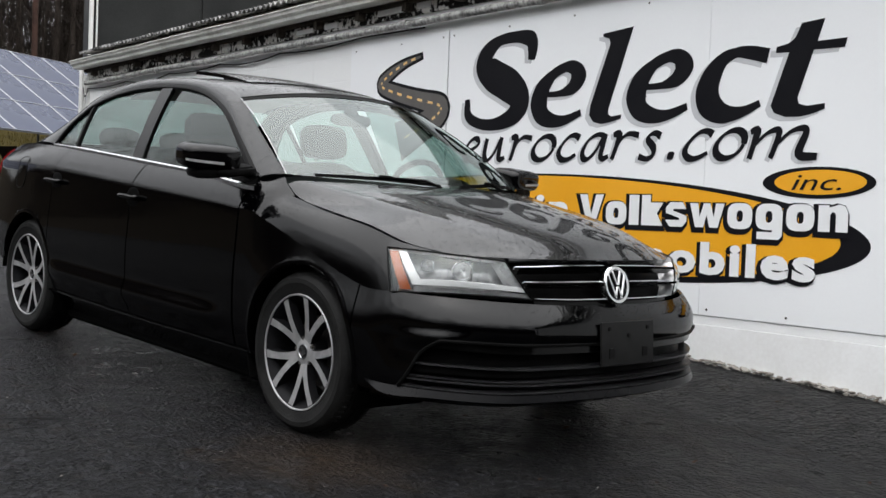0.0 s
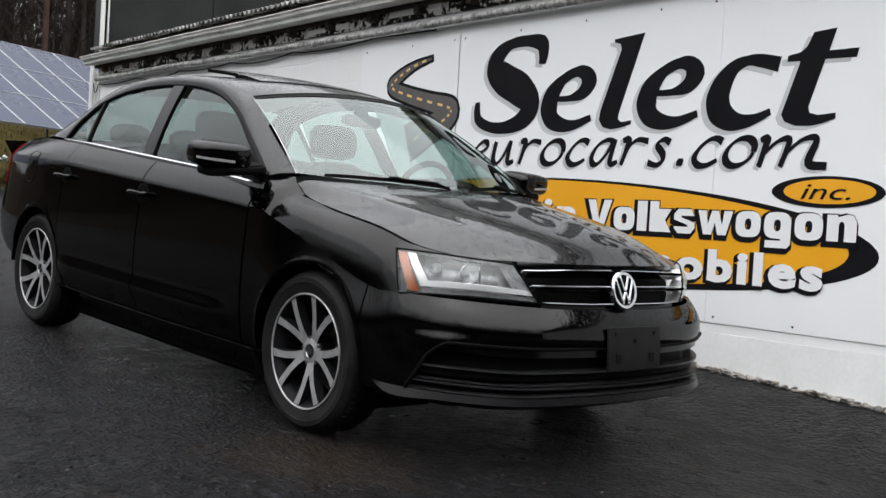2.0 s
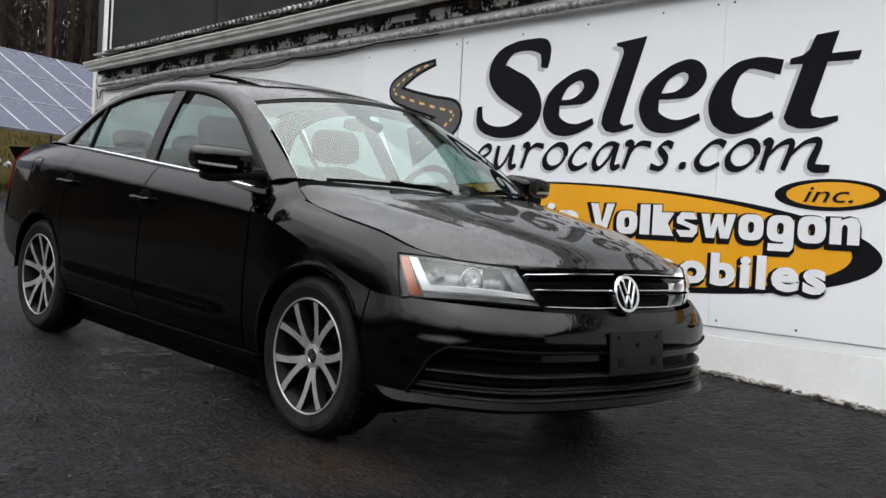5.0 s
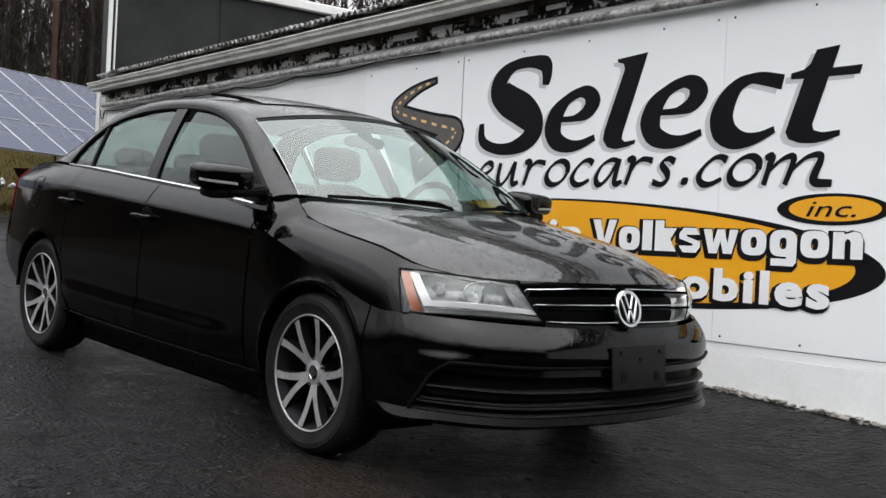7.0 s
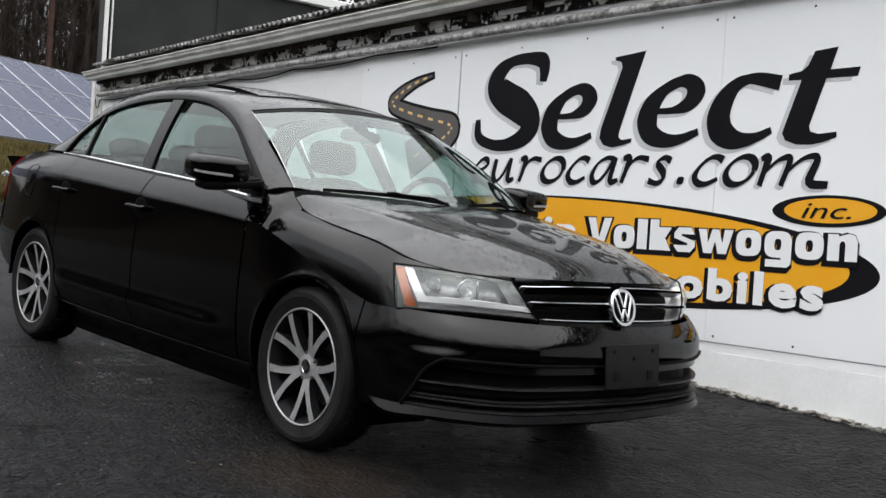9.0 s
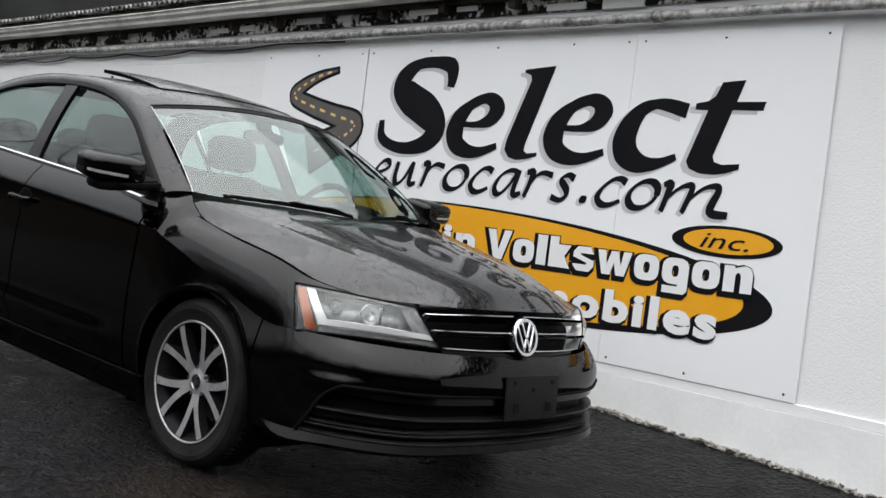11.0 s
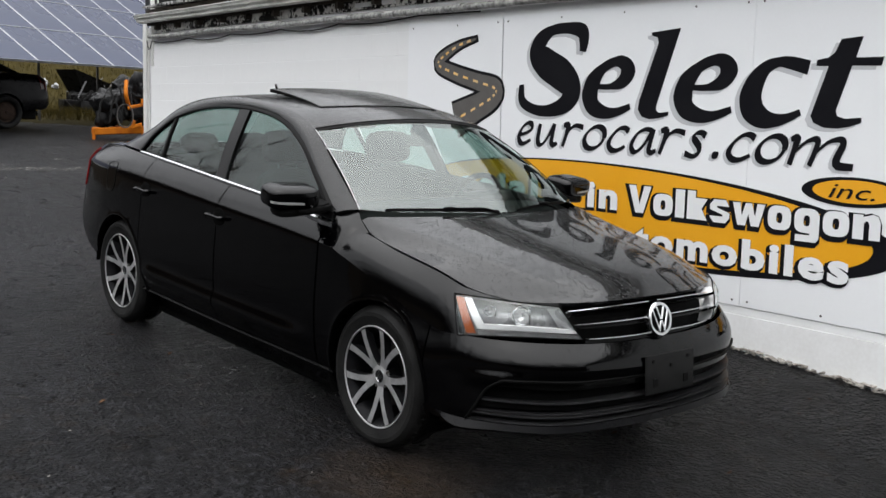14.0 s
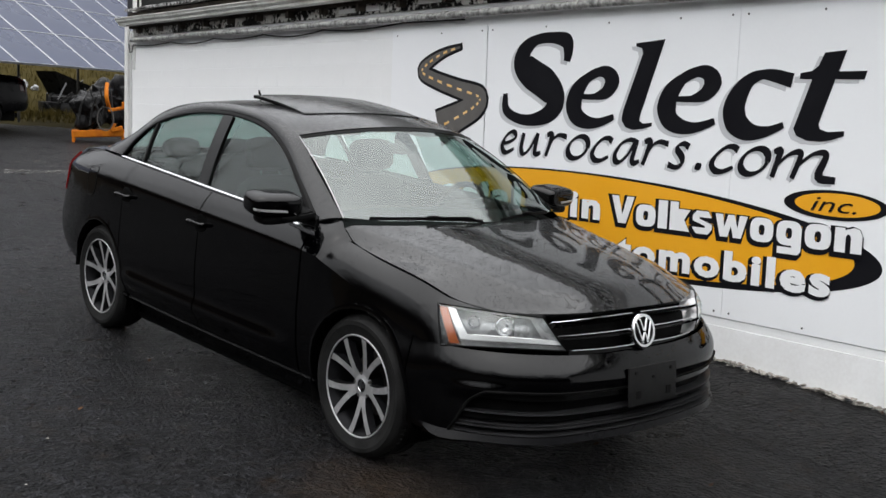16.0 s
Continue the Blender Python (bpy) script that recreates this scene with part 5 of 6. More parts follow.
            rows.append([bm.verts.new(side_at(p.x + n.x * k, p.z + n.z * k, o)) for k, o in ((-0.006, 0.003), (0.002, 0.011), (0.016, 0.010), (0.024, -0.004))])
        for a, b in zip(rows, rows[1:]):
            for k in range(3):
                bm.faces.new((a[k], b[k], b[k + 1], a[k + 1]))
        bmesh.ops.recalc_face_normals(bm, faces=bm.faces)
        Q("window_seal", bm, SEAL)
        for name, x0, x1, o in (("window", -0.46, -1.49, -0.006), ("window", -1.585, -2.285, -0.006), ("quarter_window", -2.315, -2.60, -0.006)):
            g = Q(name, sheet(lambda a, b: (lambda x: (lambda y, z0, z1: side_at(x, z0 + (z1 - z0) * b, o))(belt(x)[0], belt(x)[1] - 0.005, max(dlo_z(x) + 0.012, belt(x)[1] + 0.004)))(x0 + (x1 - x0) * a), 26, 12, rim=0.0), SIDE)
            g.visible_shadow = False
        def pillar(xa, xb, lean, mat, name):
            z1 = dlo_z(xa)
            Q(name, sheet(lambda a, b: (lambda x: side_at(x, belt(x)[1] + 0.004 + (z1 - 0.004 - belt(x)[1]) * b, 0.006))(xa + (xb - xa) * a + lean * (1 - b)), 4, 10, rim=0.02), mat)
        pillar(-1.58, -1.685, 0.10, GLOSS_BLACK, "pillar_cover")
        pillar(-2.335, -2.357, 0.06, SEAL, "window_divider")
        # door mirror
        mir = Q("door_mirror", superball((0.19, 0.25, 0.108), pose(-0.555, -0.968, 1.056, 0, 6, -10), 4.2, 40, 28), PAINT, label="black door mirror with a turn signal strip")
        R = lambda name, bm, mat: part(name, mk(bm), mat, mir)
        R("mirror_foot", join(superball((0.12, 0.20, 0.038), pose(-0.515, -0.875, 0.998, 6), 4), superball((0.13, 0.04, 0.036), pose(-0.525, -0.80, 1.002, 0, 8), 3)), PLASTIC)
        R("mirror_base", superball((0.15, 0.27, 0.052), pose(-0.545, -0.915, 1.0, 7, 4, -8), 4.2), PLASTIC)
        R("turn_signal", sheet(lambda a, b: pose(-0.555, -0.968, 1.056, 0, 6, -10) @ (lambda y, z: V(0.004 + 0.095 * max(1 - (abs(y) / 0.125) ** 4.2 - (abs(z) / 0.054) ** 4.2, 0.0005) ** (1 / 4.2), y, z))(0.035 - 0.155 * a, -0.016 + 0.010 * b - 0.006 * (1 - a)), 24, 2, rim=0.008, inside=V(-0.56, -0.96, 1.05)), LAMP_BOWL)
        R("mirror_glass", superball((0.006, 0.18, 0.075), pose(-0.648, -0.955, 1.045, 0, 0, -6), 3.5), CHROME)
        Q("mirror_sail", sheet(lambda a, b: side_at(-0.45 - 0.19 * a, 0.958 + (dlo_z(-0.45 - 0.19 * a) - 0.958 + 0.01) * b, 0.004), 6, 6, rim=0.01), PLASTIC)
        if s < 0:
            mir.location.y -= 0.085
        # filler flap behind the rear door
        if s > 0:
            ring = lambda a, k: (11.40 + 0.19 * k * math.copysign(abs(math.cos(a)) ** 0.6, math.cos(a)), 2.93 + 0.29 * k * math.copysign(abs(math.sin(a)) ** 0.6, math.sin(a)))
            flap = Q("fuel_flap", sheet(lambda a, b: skin(*ring(math.tau * a, max(b, 0.02)), 0.0012), 40, 4, rim=0.0))
            Q("flap_seam", tube([skin(*ring(math.tau * i / 40, 1.02), 0.0005) for i in range(41)], 0.0028, 6, False), SEAL, flap)
        # tail lamp
        Q("tail_lamp", sheet(on_skin(13.0, 14.6, 2.55, 3.66, 0.008), 14, 8, rim=0.02), RED_LENS, label="red tail lamp")
    # tops
    P("hood", sheet(lambda a, b: hood_at(a, 2 * b - 1), 50, 60, rim=0.02), PAINT_WET, label="black hood beaded with rain")
    P("cowl", sheet(lambda a, b: (lambda e, y: V(e.x + (-0.335 - e.x) * abs(y) ** 3.2 - 0.03 - 0.11 * b, 0.72 * y, e.z - 0.004 + (0.972 - e.z) * abs(y) ** 2.6 - 0.022 + 0.026 * b))(HOOD_MID[-1], 2 * a - 1), 30, 3, rim=0.02), PLASTIC)
    base = lambda y: V(-0.165 - 0.205 * abs(y) ** 2.4, 0.702 * y, 0.993 + 0.014 * abs(y) ** 2)
    top = lambda y: V(-0.815 - 0.128 * abs(y) ** 2.4, 0.585 * y, 1.398 - 0.062 * abs(y) ** 2.2)
    ws = P("windshield", sheet(lambda a, b: base(2 * a - 1).lerp(top(2 * a - 1), b) + V(0.012, 0, 0.016) * math.sin(math.pi * b), 36, 16, rim=0.0), SCREEN, label="windscreen reflecting the grey sky")
    ws.visible_shadow = False
    on_glass = lambda y, b, o=0.014: base(y).lerp(top(y), b) + V(0.012, 0, 0.016) * math.sin(math.pi * b) + V(0.5, 0, 0.85) * o
    for y0, y1, pivot in ((-0.02, -0.86, 0.0), (0.80, 0.16, 0.62)):
        w = P("wiper", tube([on_glass(y0 + (y1 - y0) * i / 14, -0.006 + 0.020 * math.sin(math.pi * i / 14), 0.008) for i in range(15)], 0.0045, 6), SEAL, label="black wiper")
        part("wiper_spoiler", tube([on_glass(y0 + (y1 - y0) * i / 14, 0.000 + 0.020 * math.sin(math.pi * i / 14), 0.0115 + 0.003 * math.sin(math.pi * i / 14)) for i in range(15)], 0.0042, 6), PLASTIC, w)
        part("wiper_arm", tube([on_glass(pivot, -0.07, 0.01), on_glass(pivot - 0.06, -0.03, 0.022), on_glass(pivot - 0.16, 0.000, 0.030), on_glass((y0 + y1) / 2, 0.016, 0.020)], 0.006, 6), PLASTIC, w)
        part("wiper_joint", superball((0.026, 0.07, 0.016), Matrix.Translation(on_glass((y0 + y1) / 2, 0.015, 0.024)), 3.0, 16, 10), PLASTIC, w)
    P("windshield_seal", tube([base(2 * i / 30 - 1).lerp(top(2 * i / 30 - 1), 1.0) + V(0, 0, 0.001) for i in range(31)], 0.005, 6), SEAL)
    # pale alloy paints a highlight along the near edge; the far edge stays black
    for e in (-1, 1):
        P("windshield_trim", tube([base(e).lerp(top(e), i / 12) + V(0.012, 0.003 * e, 0.016) * math.sin(math.pi * i / 12) for i in range(13)], 0.0019, 6), ALLOY if e < 0 else SEAL)
    P("windshield_band", sheet(lambda a, b: base(2 * a - 1).lerp(top(2 * a - 1), 0.972 + 0.028 * b) + V(0.01, 0, 0.004) - V(0, 0, 0.004), 30, 2, rim=0.0), SEAL)

    def roof_at(a, b):
        y = 2 * b - 1
        e = spline(EDGE, 2.0 + 4.0 * a)
        c = spline(pts([-0.815, 0, 1.398, -1.15, 0, 1.448, -1.60, 0, 1.474, -2.05, 0, 1.46, -2.42, 0, 1.398]), 4 * a)
        return V(c.x + (e.x - c.x) * abs(y) ** 2.4, e.y * -y, c.z + (e.z - c.z) * abs(y) ** 2.2)

    P("roof", sheet(roof_at, 40, 30, rim=0.015), PAINT_ROOF, label="black roof beaded with rain")
    # glass sunroof, tilted up at its back edge
    P("sunroof", sheet(lambda a, b: (lambda p: V(p.x, p.y, p.z + 0.006 + 0.034 * a))(roof_at(0.24 + 0.32 * a, 0.14 + 0.72 * b)), 14, 16, rim=0.018), PAINT_ROOF, label="dark glass sunroof panel tilted open")
    bm = join(*[tube([V(-1.52, y, 1.42), V(-1.50, y, 1.485)], 0.012, 6) for y in (-0.33, 0.33)])
    P("sunroof_arm", bm, PLASTIC)
    P("antenna", join(superball((0.10, 0.05, 0.03), pose(-2.25, 0, 1.436, 0, -8), 2.3), tube([V(-2.235, 0, 1.44), V(-2.27, 0, 1.48), V(-2.285, 0, 1.51)], 0.012, 8, taper=0.5)), PLASTIC)

    def back_at(a, b):
        y = 2 * b - 1
        e = spline(EDGE, 6.0 + 2.0 * a)
        c = V(-2.42, 0, 1.398).lerp(V(-3.05, 0, 1.085), a) + V(-0.02, 0, 0.035) * math.sin(math.pi * a)
        return V(c.x + (e.x - c.x) * abs(y) ** 2.4, e.y * -y, c.z + (e.z - c.z) * abs(y) ** 2.2)

    P("rear_window", sheet(back_at, 16, 24, rim=0.0), SIDE).visible_shadow = False

    def boot_at(a, b):
        y = 2 * b - 1
        e = spline(L4, 12.0 + 3.0 * a)
        c = V(-3.05, 0, 1.082).lerp(V(-3.62, 0, 1.037), a)
        return V(c.x + (e.x - c.x) * abs(y) ** 3, e.y * -y, c.z + (e.z - c.z) * abs(y) ** 3 + 0.006 * math.sin(math.pi * a))

    P("trunk_lid", join(sheet(boot_at, 16, 24), sheet(on_skin(14.0, 18.0, 2.5, 3.97), 30, 10)), PAINT_WET)
    P("rear_bumper", sheet(on_skin(13.12, 18.88, 0.0, 2.48), 40, 18))
    P("rear_corner", sheet(on_skin(13.12, 14.0, 2.5, 3.96), 10, 10))
    P("rear_corner", flip(sheet(on_skin(13.12, 14.0, 2.5, 3.96), 10, 10)))
    # floor, bulkheads and the cabin; unseen boxes added underneath block light
    for name, size, at in (("floor_pan", (3.5, 1.28, 0.25), (-1.6, 0, 0.31)), ("front_tray", (0.85, 1.25, 0.04), (0.30, 0, 0.258)), ("undertray", (2.0, 1.50, 0.09), (-1.33, 0, 0.16)), ("rear_tray", (0.7, 1.1, 0.1), (-3.1, 0, 0.30)), ("engine_bay", (0.9, 1.0, 0.5), (0.25, 0, 0.5)), ("boot_well", (1.15, 1.0, 0.6), (-2.95, 0, 0.70)),
                           ("cabin_floor", (2.2, 1.5, 0.12), (-1.3, 0, 0.27)), ("bulkhead", (0.05, 1.34, 0.5), (-0.30, 0, 0.70)),
                           ("door_card", (2.3, 0.05, 0.55), (-1.45, -0.74, 0.66)), ("door_card", (2.3, 0.05, 0.55), (-1.45, 0.74, 0.66))):
        bm = bmesh.new()
        box(bm, size, pose(*at), 0.02)
        P(name, bm, PLASTIC)
    P("dashboard", join(superball((0.62, 1.36, 0.20), pose(-0.50, 0, 0.905), 3.5), superball((0.22, 0.42, 0.09), pose(-0.60, 0.36, 0.995), 2.5)), PLASTIC)
    P("parcel_shelf", superball((0.5, 1.1, 0.04), pose(-2.66, 0, 1.035), 4), SEAT)
    P("headliner", sheet(lambda a, b: roof_at(0.07 + 0.88 * a, 0.10 + 0.80 * b) - V(0, 0, 0.045), 16, 16, rim=0.0, inside=V(-1.4, 0, 2.4)), BEIGE)
    for y in (-0.36, 0.36):
        seat = P("front_seat", join(superball((0.52, 0.50, 0.20), pose(-1.15, y, 0.58, 0, -6), 3.2), superball((0.17, 0.50, 0.58), pose(-1.455, y, 0.79, 0, -16), 3.4)), SEAT, label="dark cloth front seat")
        part("headrest", superball((0.10, 0.29, 0.185), pose(-1.565, y, 1.185, 0, -12), 4.6), SEAT, seat)
        for d in (-0.06, 0.06):
            part("headrest_post", tube([V(-1.53, y + d, 1.02), V(-1.575, y + d, 1.2)], 0.007, 6), CHROME, seat)
    P("rear_seat", join(superball((0.5, 1.28, 0.2), pose(-2.05, 0, 0.58, 0, -6), 3.5), superball((0.17, 1.3, 0.62), pose(-2.38, 0, 0.80, 0, -22), 3.4)), SEAT)
    for y in (-0.38, 0, 0.38):
        P("rear_headrest", superball((0.10, 0.25, 0.13), pose(-2.55, y, 1.12, 0, -20), 3.0), SEAT)
    wheel_ring = [V(-0.76 + 0.055 * math.sin(i * math.tau / 24), 0.36 + 0.185 * math.cos(i * math.tau / 24), 0.935 + 0.175 * math.sin(i * math.tau / 24)) for i in range(25)]
    P("steering_wheel", join(tube(wheel_ring, 0.016, 8, False), superball((0.06, 0.16, 0.13), pose(-0.75, 0.36, 0.93, 0, -18), 2.5)), PLASTIC)
    P("rear_view_mirror", join(superball((0.03, 0.24, 0.062), pose(-0.86, 0, 1.285, 0, 10), 3.6), superball((0.05, 0.05, 0.05), pose(-0.86, 0, 1.335), 3.2)), SEAT)
    for y in (-0.34, 0.34):
        P("sun_visor", superball((0.12, 0.34, 0.02), pose(-1.0, y, 1.36, 0, 12), 3.5), BEIGE)
    # wheels
    meshes = wheel_meshes()
    for x, y, spin, steer in ((0, -0.751, 37.5, 0), (-2.651, -0.751, 24, 0), (0, 0.751, -30, 180), (-2.651, 0.751, 11, 180)):
        first = meshes["wheel"].copy()
        scene.collection.objects.link(first)
        first.parent = car
        first.matrix_basis = pose(x, y, 0.3175, 0, 0, steer) @ pose(0, 0, 0, 0, spin, 0)
        for k, o in meshes.items():
            if k != "wheel":
                c = o.copy()
                scene.collection.objects.link(c)
                c.parent = first
    for o in meshes.values():
        bpy.data.objects.remove(o)
    return car


CAR = build_car(pose(0, 0, 0, 0, 3, 4))


# ---- the yard behind ----
def tree_shape(seed, height, stout=0.010, boughs=(12, 6, 4)):
    """A bare tree as tapered rods: points, radii and children, joined into plain arrays."""
    rng = random.Random(seed)
    vs, fs = [], []

    def rod(points, r0, r1, sides):
        n, start = len(points), len(vs)
        for i, p in enumerate(points):
            d = (points[min(i + 1, n - 1)] - points[max(i - 1, 0)]).normalized()
            a = d.orthogonal().normalized()
            b = d.cross(a)
            r = r0 + (r1 - r0) * i / (n - 1)
            for k in range(sides):
                vs.append(p + r * (math.cos(k * math.tau / sides) * a + math.sin(k * math.tau / sides) * b))
        for i in range(n - 1):
            for k in range(sides):
                fs.append((start + i * sides + k, start + i * sides + (k + 1) % sides, start + (i + 1) * sides + (k + 1) % sides, start + (i + 1) * sides + k))

    def limb(p, d, length, r, level):
        points = [p]
        n = (5, 4, 3, 2)[level]
        for _ in range(n):
            d = (d + V(rng.uniform(-1, 1), rng.uniform(-1, 1), rng.uniform(-0.4, 0.8)) * (0.10 if level == 0 else 0.22)).normalized()
            points.append(points[-1] + d * (length / n))
        rod(points, r, r * (0.3 if level else 0.25), (7, 5, 3, 3)[level])
        if level < 3:
            for i in range(boughs[level]):
                f = rng.uniform(0.3 if level == 0 else 0.15, 1.0)
                k = min(int(f * n), n - 1)
                q = points[k].lerp(points[k + 1], f * n - k)
                w = V(rng.uniform(-1, 1), rng.uniform(-1, 1), rng.uniform(-0.1, 0.9)).normalized()
                limb(q, (w + d * 0.5).normalized(), length * rng.uniform(0.25, 0.5) * (1.1 - 0.4 * f), r * (1.05 - 0.75 * f) * rng.uniform(0.35, 0.55), level + 1)

    limb(V(0, 0, -0.3), V(rng.uniform(-0.05, 0.05), rng.uniform(-0.05, 0.05), 1), height, height * stout, 0)
    return np.array([tuple(v) for v in vs]), fs


SHAPES = [tree_shape(40 + i, 9.5 + 1.3 * i) for i in range(5)]
SLIM = [tree_shape(60 + i, 9.5 + 1.3 * i, 0.005, (15, 9, 7)) for i in range(5)]


def woods(name, places, label, saplings=(), size=1.0, shapes=SHAPES):
    """Many bare trees in one mesh."""
    rng = random.Random(11)
    verts, faces, off = [], [], 0
    for x, y in places:
        sv, sf = rng.choice(shapes)
        a, k = rng.uniform(0, math.tau), size * rng.uniform(0.75, 1.25)
        c, s = math.cos(a) * k, math.sin(a) * k
        verts.append(np.c_[sv[:, 0] * c - sv[:, 1] * s + x, sv[:, 0] * s + sv[:, 1] * c + y, sv[:, 2] * k + gz(x, y)])
        faces += [tuple(i + off for i in f) for f in sf]
        off += len(sv)
    # undergrowth of thin saplings between the trees
    for x, y in saplings:
        h, r = size * rng.uniform(2.0, 7.5), rng.uniform(0.018, 0.05)
        stems = [(V(x, y, gz(x, y) - 0.2), V(rng.uniform(-0.2, 0.2), rng.uniform(-0.2, 0.2), 1), h, r)]
        for _ in range(5):
            f = rng.uniform(0.25, 0.95)
            p, d, h0, r0 = stems[0]
            stems.append((p + d * h0 * f, V(rng.uniform(-1, 1), rng.uniform(-1, 1), rng.uniform(0.2, 1.1)), h0 * 0.38, r0 * 0.5))
        for p, d, length, r in stems:
            q = p + d * length
            verts.append(np.array([(p.x - r, p.y, p.z), (p.x + r, p.y - r, p.z), (p.x, p.y + r, p.z), (q.x - r * 0.3, q.y, q.z), (q.x + r * 0.3, q.y - r * 0.3, q.z), (q.x, q.y + r * 0.3, q.z)]))
            faces += [(off, off + 1, off + 4, off + 3), (off + 1, off + 2, off + 5, off + 4), (off + 2, off, off + 3, off + 5)]
            off += 6
    me = bpy.data.meshes.new(name)
    me.from_pydata(np.concatenate(verts).tolist(), [], faces)
    me.materials.append(BARK)
    me.shade_smooth()
    return tagged(new(name, me), label, "woods", kind="stuff")


def build_yard():
    rng = random.Random(21)
    far = [(rng.uniform(-62, -38), rng.uniform(4, 28)) for _ in range(190)]
    woods("far_woods", far, "leafless grey-brown woods on the slope behind the yard", [(rng.uniform(-60, -37), rng.uniform(3, 28)) for _ in range(2600)])
    near = [(rng.uniform(-55, 20), rng.uniform(-32, -14)) for _ in range(120)]
    woods("roadside_woods", near, "leafless grey-brown woods across the yard", [(rng.uniform(-55, 22), rng.uniform(-34, -13)) for _ in range(3200)], 0.6)
    # unseen trees ahead of the nose, added so the bumper reflects less sky
    ahead = [(rng.uniform(20, 36), rng.uniform(-22, 14)) for _ in range(60)]
    woods("downhill_woods", ahead, "unseen leafless woods below the yard, added to darken reflections", [(rng.uniform(20, 36), rng.uniform(-24, 14)) for _ in range(3000)], 1.0)
    woods("yard_trees", [(-9.5, -19.5), (-5.0, -21.5), (-1.0, -18.5), (3.0, -20.0), (7.5, -19.5), (-14.0, -18.0), (-29, -13), (-32, -9.5), (-36, -12), (-40, -8), (-44, -13), (-25, -15), (-34, -16), (-48, -9), (-38, -5.5), (-43, -10.5), (-46, -6), (-50, -12), (-36, -14.5), (-41, -4), (-53, -8), (-47, -3.5), (-39, -8.5), (-52, -15), (-56, -11), (-44, -16)], "tall bare trees along the yard", (), 1.2, SLIM)
    # wooden utility pole
    tagged(part("utility_pole", tube([V(-36.15, 10.0, gz(-36.15, 10.0) - 0.3), V(-36.18, 10.0, 8), V(-36.25, 10.02, 15)], 0.11, 14, taper=0.8), POLE_WOOD), "brown wooden utility pole", "pole")
    # solar array: rows of framed modules on posts
    e1 = V(-0.5, 0.87, 0).normalized()
    back = V(-e1.y, e1.x, 0)
    tilt = radians(33)
    up = (back * math.cos(tilt) + V(0, 0, math.sin(tilt)))
    nrm = e1.cross(up).normalized()
    nrm = nrm if nrm.z > 0 else -nrm
    o = V(-16.3, 1.74, 2.20)
    arr = thing("solar_array", Matrix(), "tilted ground-mounted solar array of blue modules with pale frames", "solar panel")
    rot = Matrix((e1, up, nrm)).transposed().to_4x4()
    w, h = 1.02, 1.22
    cell_bm, frame_bm = bmesh.new(), bmesh.new()
    box(cell_bm, (w - 0.035, h - 0.03, 0.03), Matrix(), 0.002)
    for sx, sy, px, py in ((w - 0.005, 0.008, 0, h / 2 - 0.006), (w - 0.005, 0.008, 0, -h / 2 + 0.006), (0.018, h - 0.005, w / 2 - 0.011, 0), (0.018, h - 0.005, -w / 2 + 0.011, 0)):
        box(frame_bm, (sx, sy, 0.05), pose(px, py, 0), 0.003)
    cell0, frame0 = part("module", cell_bm, CELL, arr, smooth=False), part("module_frame", frame_bm, FRAME, None, smooth=False)
    first = True
    for i in range(-7, 10):
        for j in range(3):
            ob = cell0 if first else cell0.copy()
            fr = frame0 if first else frame0.copy()
            if not first:
                scene.collection.objects.link(ob)
                scene.collection.objects.link(fr)
            first = False
            ob.parent = arr
            ob.matrix_basis = Matrix.Translation(o + e1 * ((i + 0.5) * w) + up * ((j + 0.5) * h)) @ rot
            fr.parent = ob
    for i, k in ((-5.2, 0.35), (-5.2, 3.2), (2.12, 3.2), (3.79, 3.2), (5.6, 3.2), (5.2, 0.35)):
        top = o + e1 * (i * w) + up * k - nrm * 0.1
        part("post", tube([V(top.x, top.y, gz(top.x, top.y) - 0.2), top], 0.03, 8), STEEL, arr)
    for k in (0.3, 1.8, 3.3):
        part("rail", tube([o + e1 * (-7 * w) + up * k - nrm * 0.08, o + e1 * (9 * w) + up * k - nrm * 0.08], 0.035, 6), STEEL, arr)
    # the other parked car, seen from its flank and tail
    other = copy_thing(CAR, pose(0, 0, 0))
    ang = math.degrees(math.atan2(-0.975, 0.22))
    rear = V(-18.65, 2.14, 0)
    centre = rear + V(math.cos(radians(ang)), math.sin(radians(ang)), 0) * 2.651
    other.matrix_basis = pose(centre.x, centre.y, gz(centre.x, centre.y), 0, 0, ang)
    tagged(other, "black saloon car with dull wheels parked across the yard", "car")
    for o in other.children_recursive:
        if o.type == "MESH" and o.data.materials and o.data.materials[0] in (PAINT, PAINT_WET, PAINT_ROOF):
            o.material_slots[0].link = "OBJECT"
            o.material_slots[0].material = DULL
        if o.name.split(".")[0] == "tail_lamp":
            o.material_slots[0].link = "OBJECT"
            o.material_slots[0].material = SMOKED_LENS
    # its plain pressed-steel wheels
    dish = lathe([(0.215, -0.085), (0.190, -0.045), (0.172, -0.040), (0.150, -0.062), (0.095, -0.078), (0.060, -0.070), (0.032, -0.072), (0.028, -0.086), (0.0, -0.088)], 40)
    plate, hole = part("wheel_disc", dish, RUSTY).data, part("vent_hole", superball((0.036, 0.012, 0.022), Matrix(), 2.4, 12, 8), SEAL).data
    for o in [o for o in bpy.data.objects if o.parent is None and o.data in (plate, hole)]:
        bpy.data.objects.remove(o)
    for o in list(other.children_recursive):
        if o.name.split(".")[0] in ("spoke", "spoke_back", "rim_lip", "hub_cap", "hub_badge", "hub_face", "hub_emblem", "wheel_bolt", "brake_disc"):
            bpy.data.objects.remove(o)
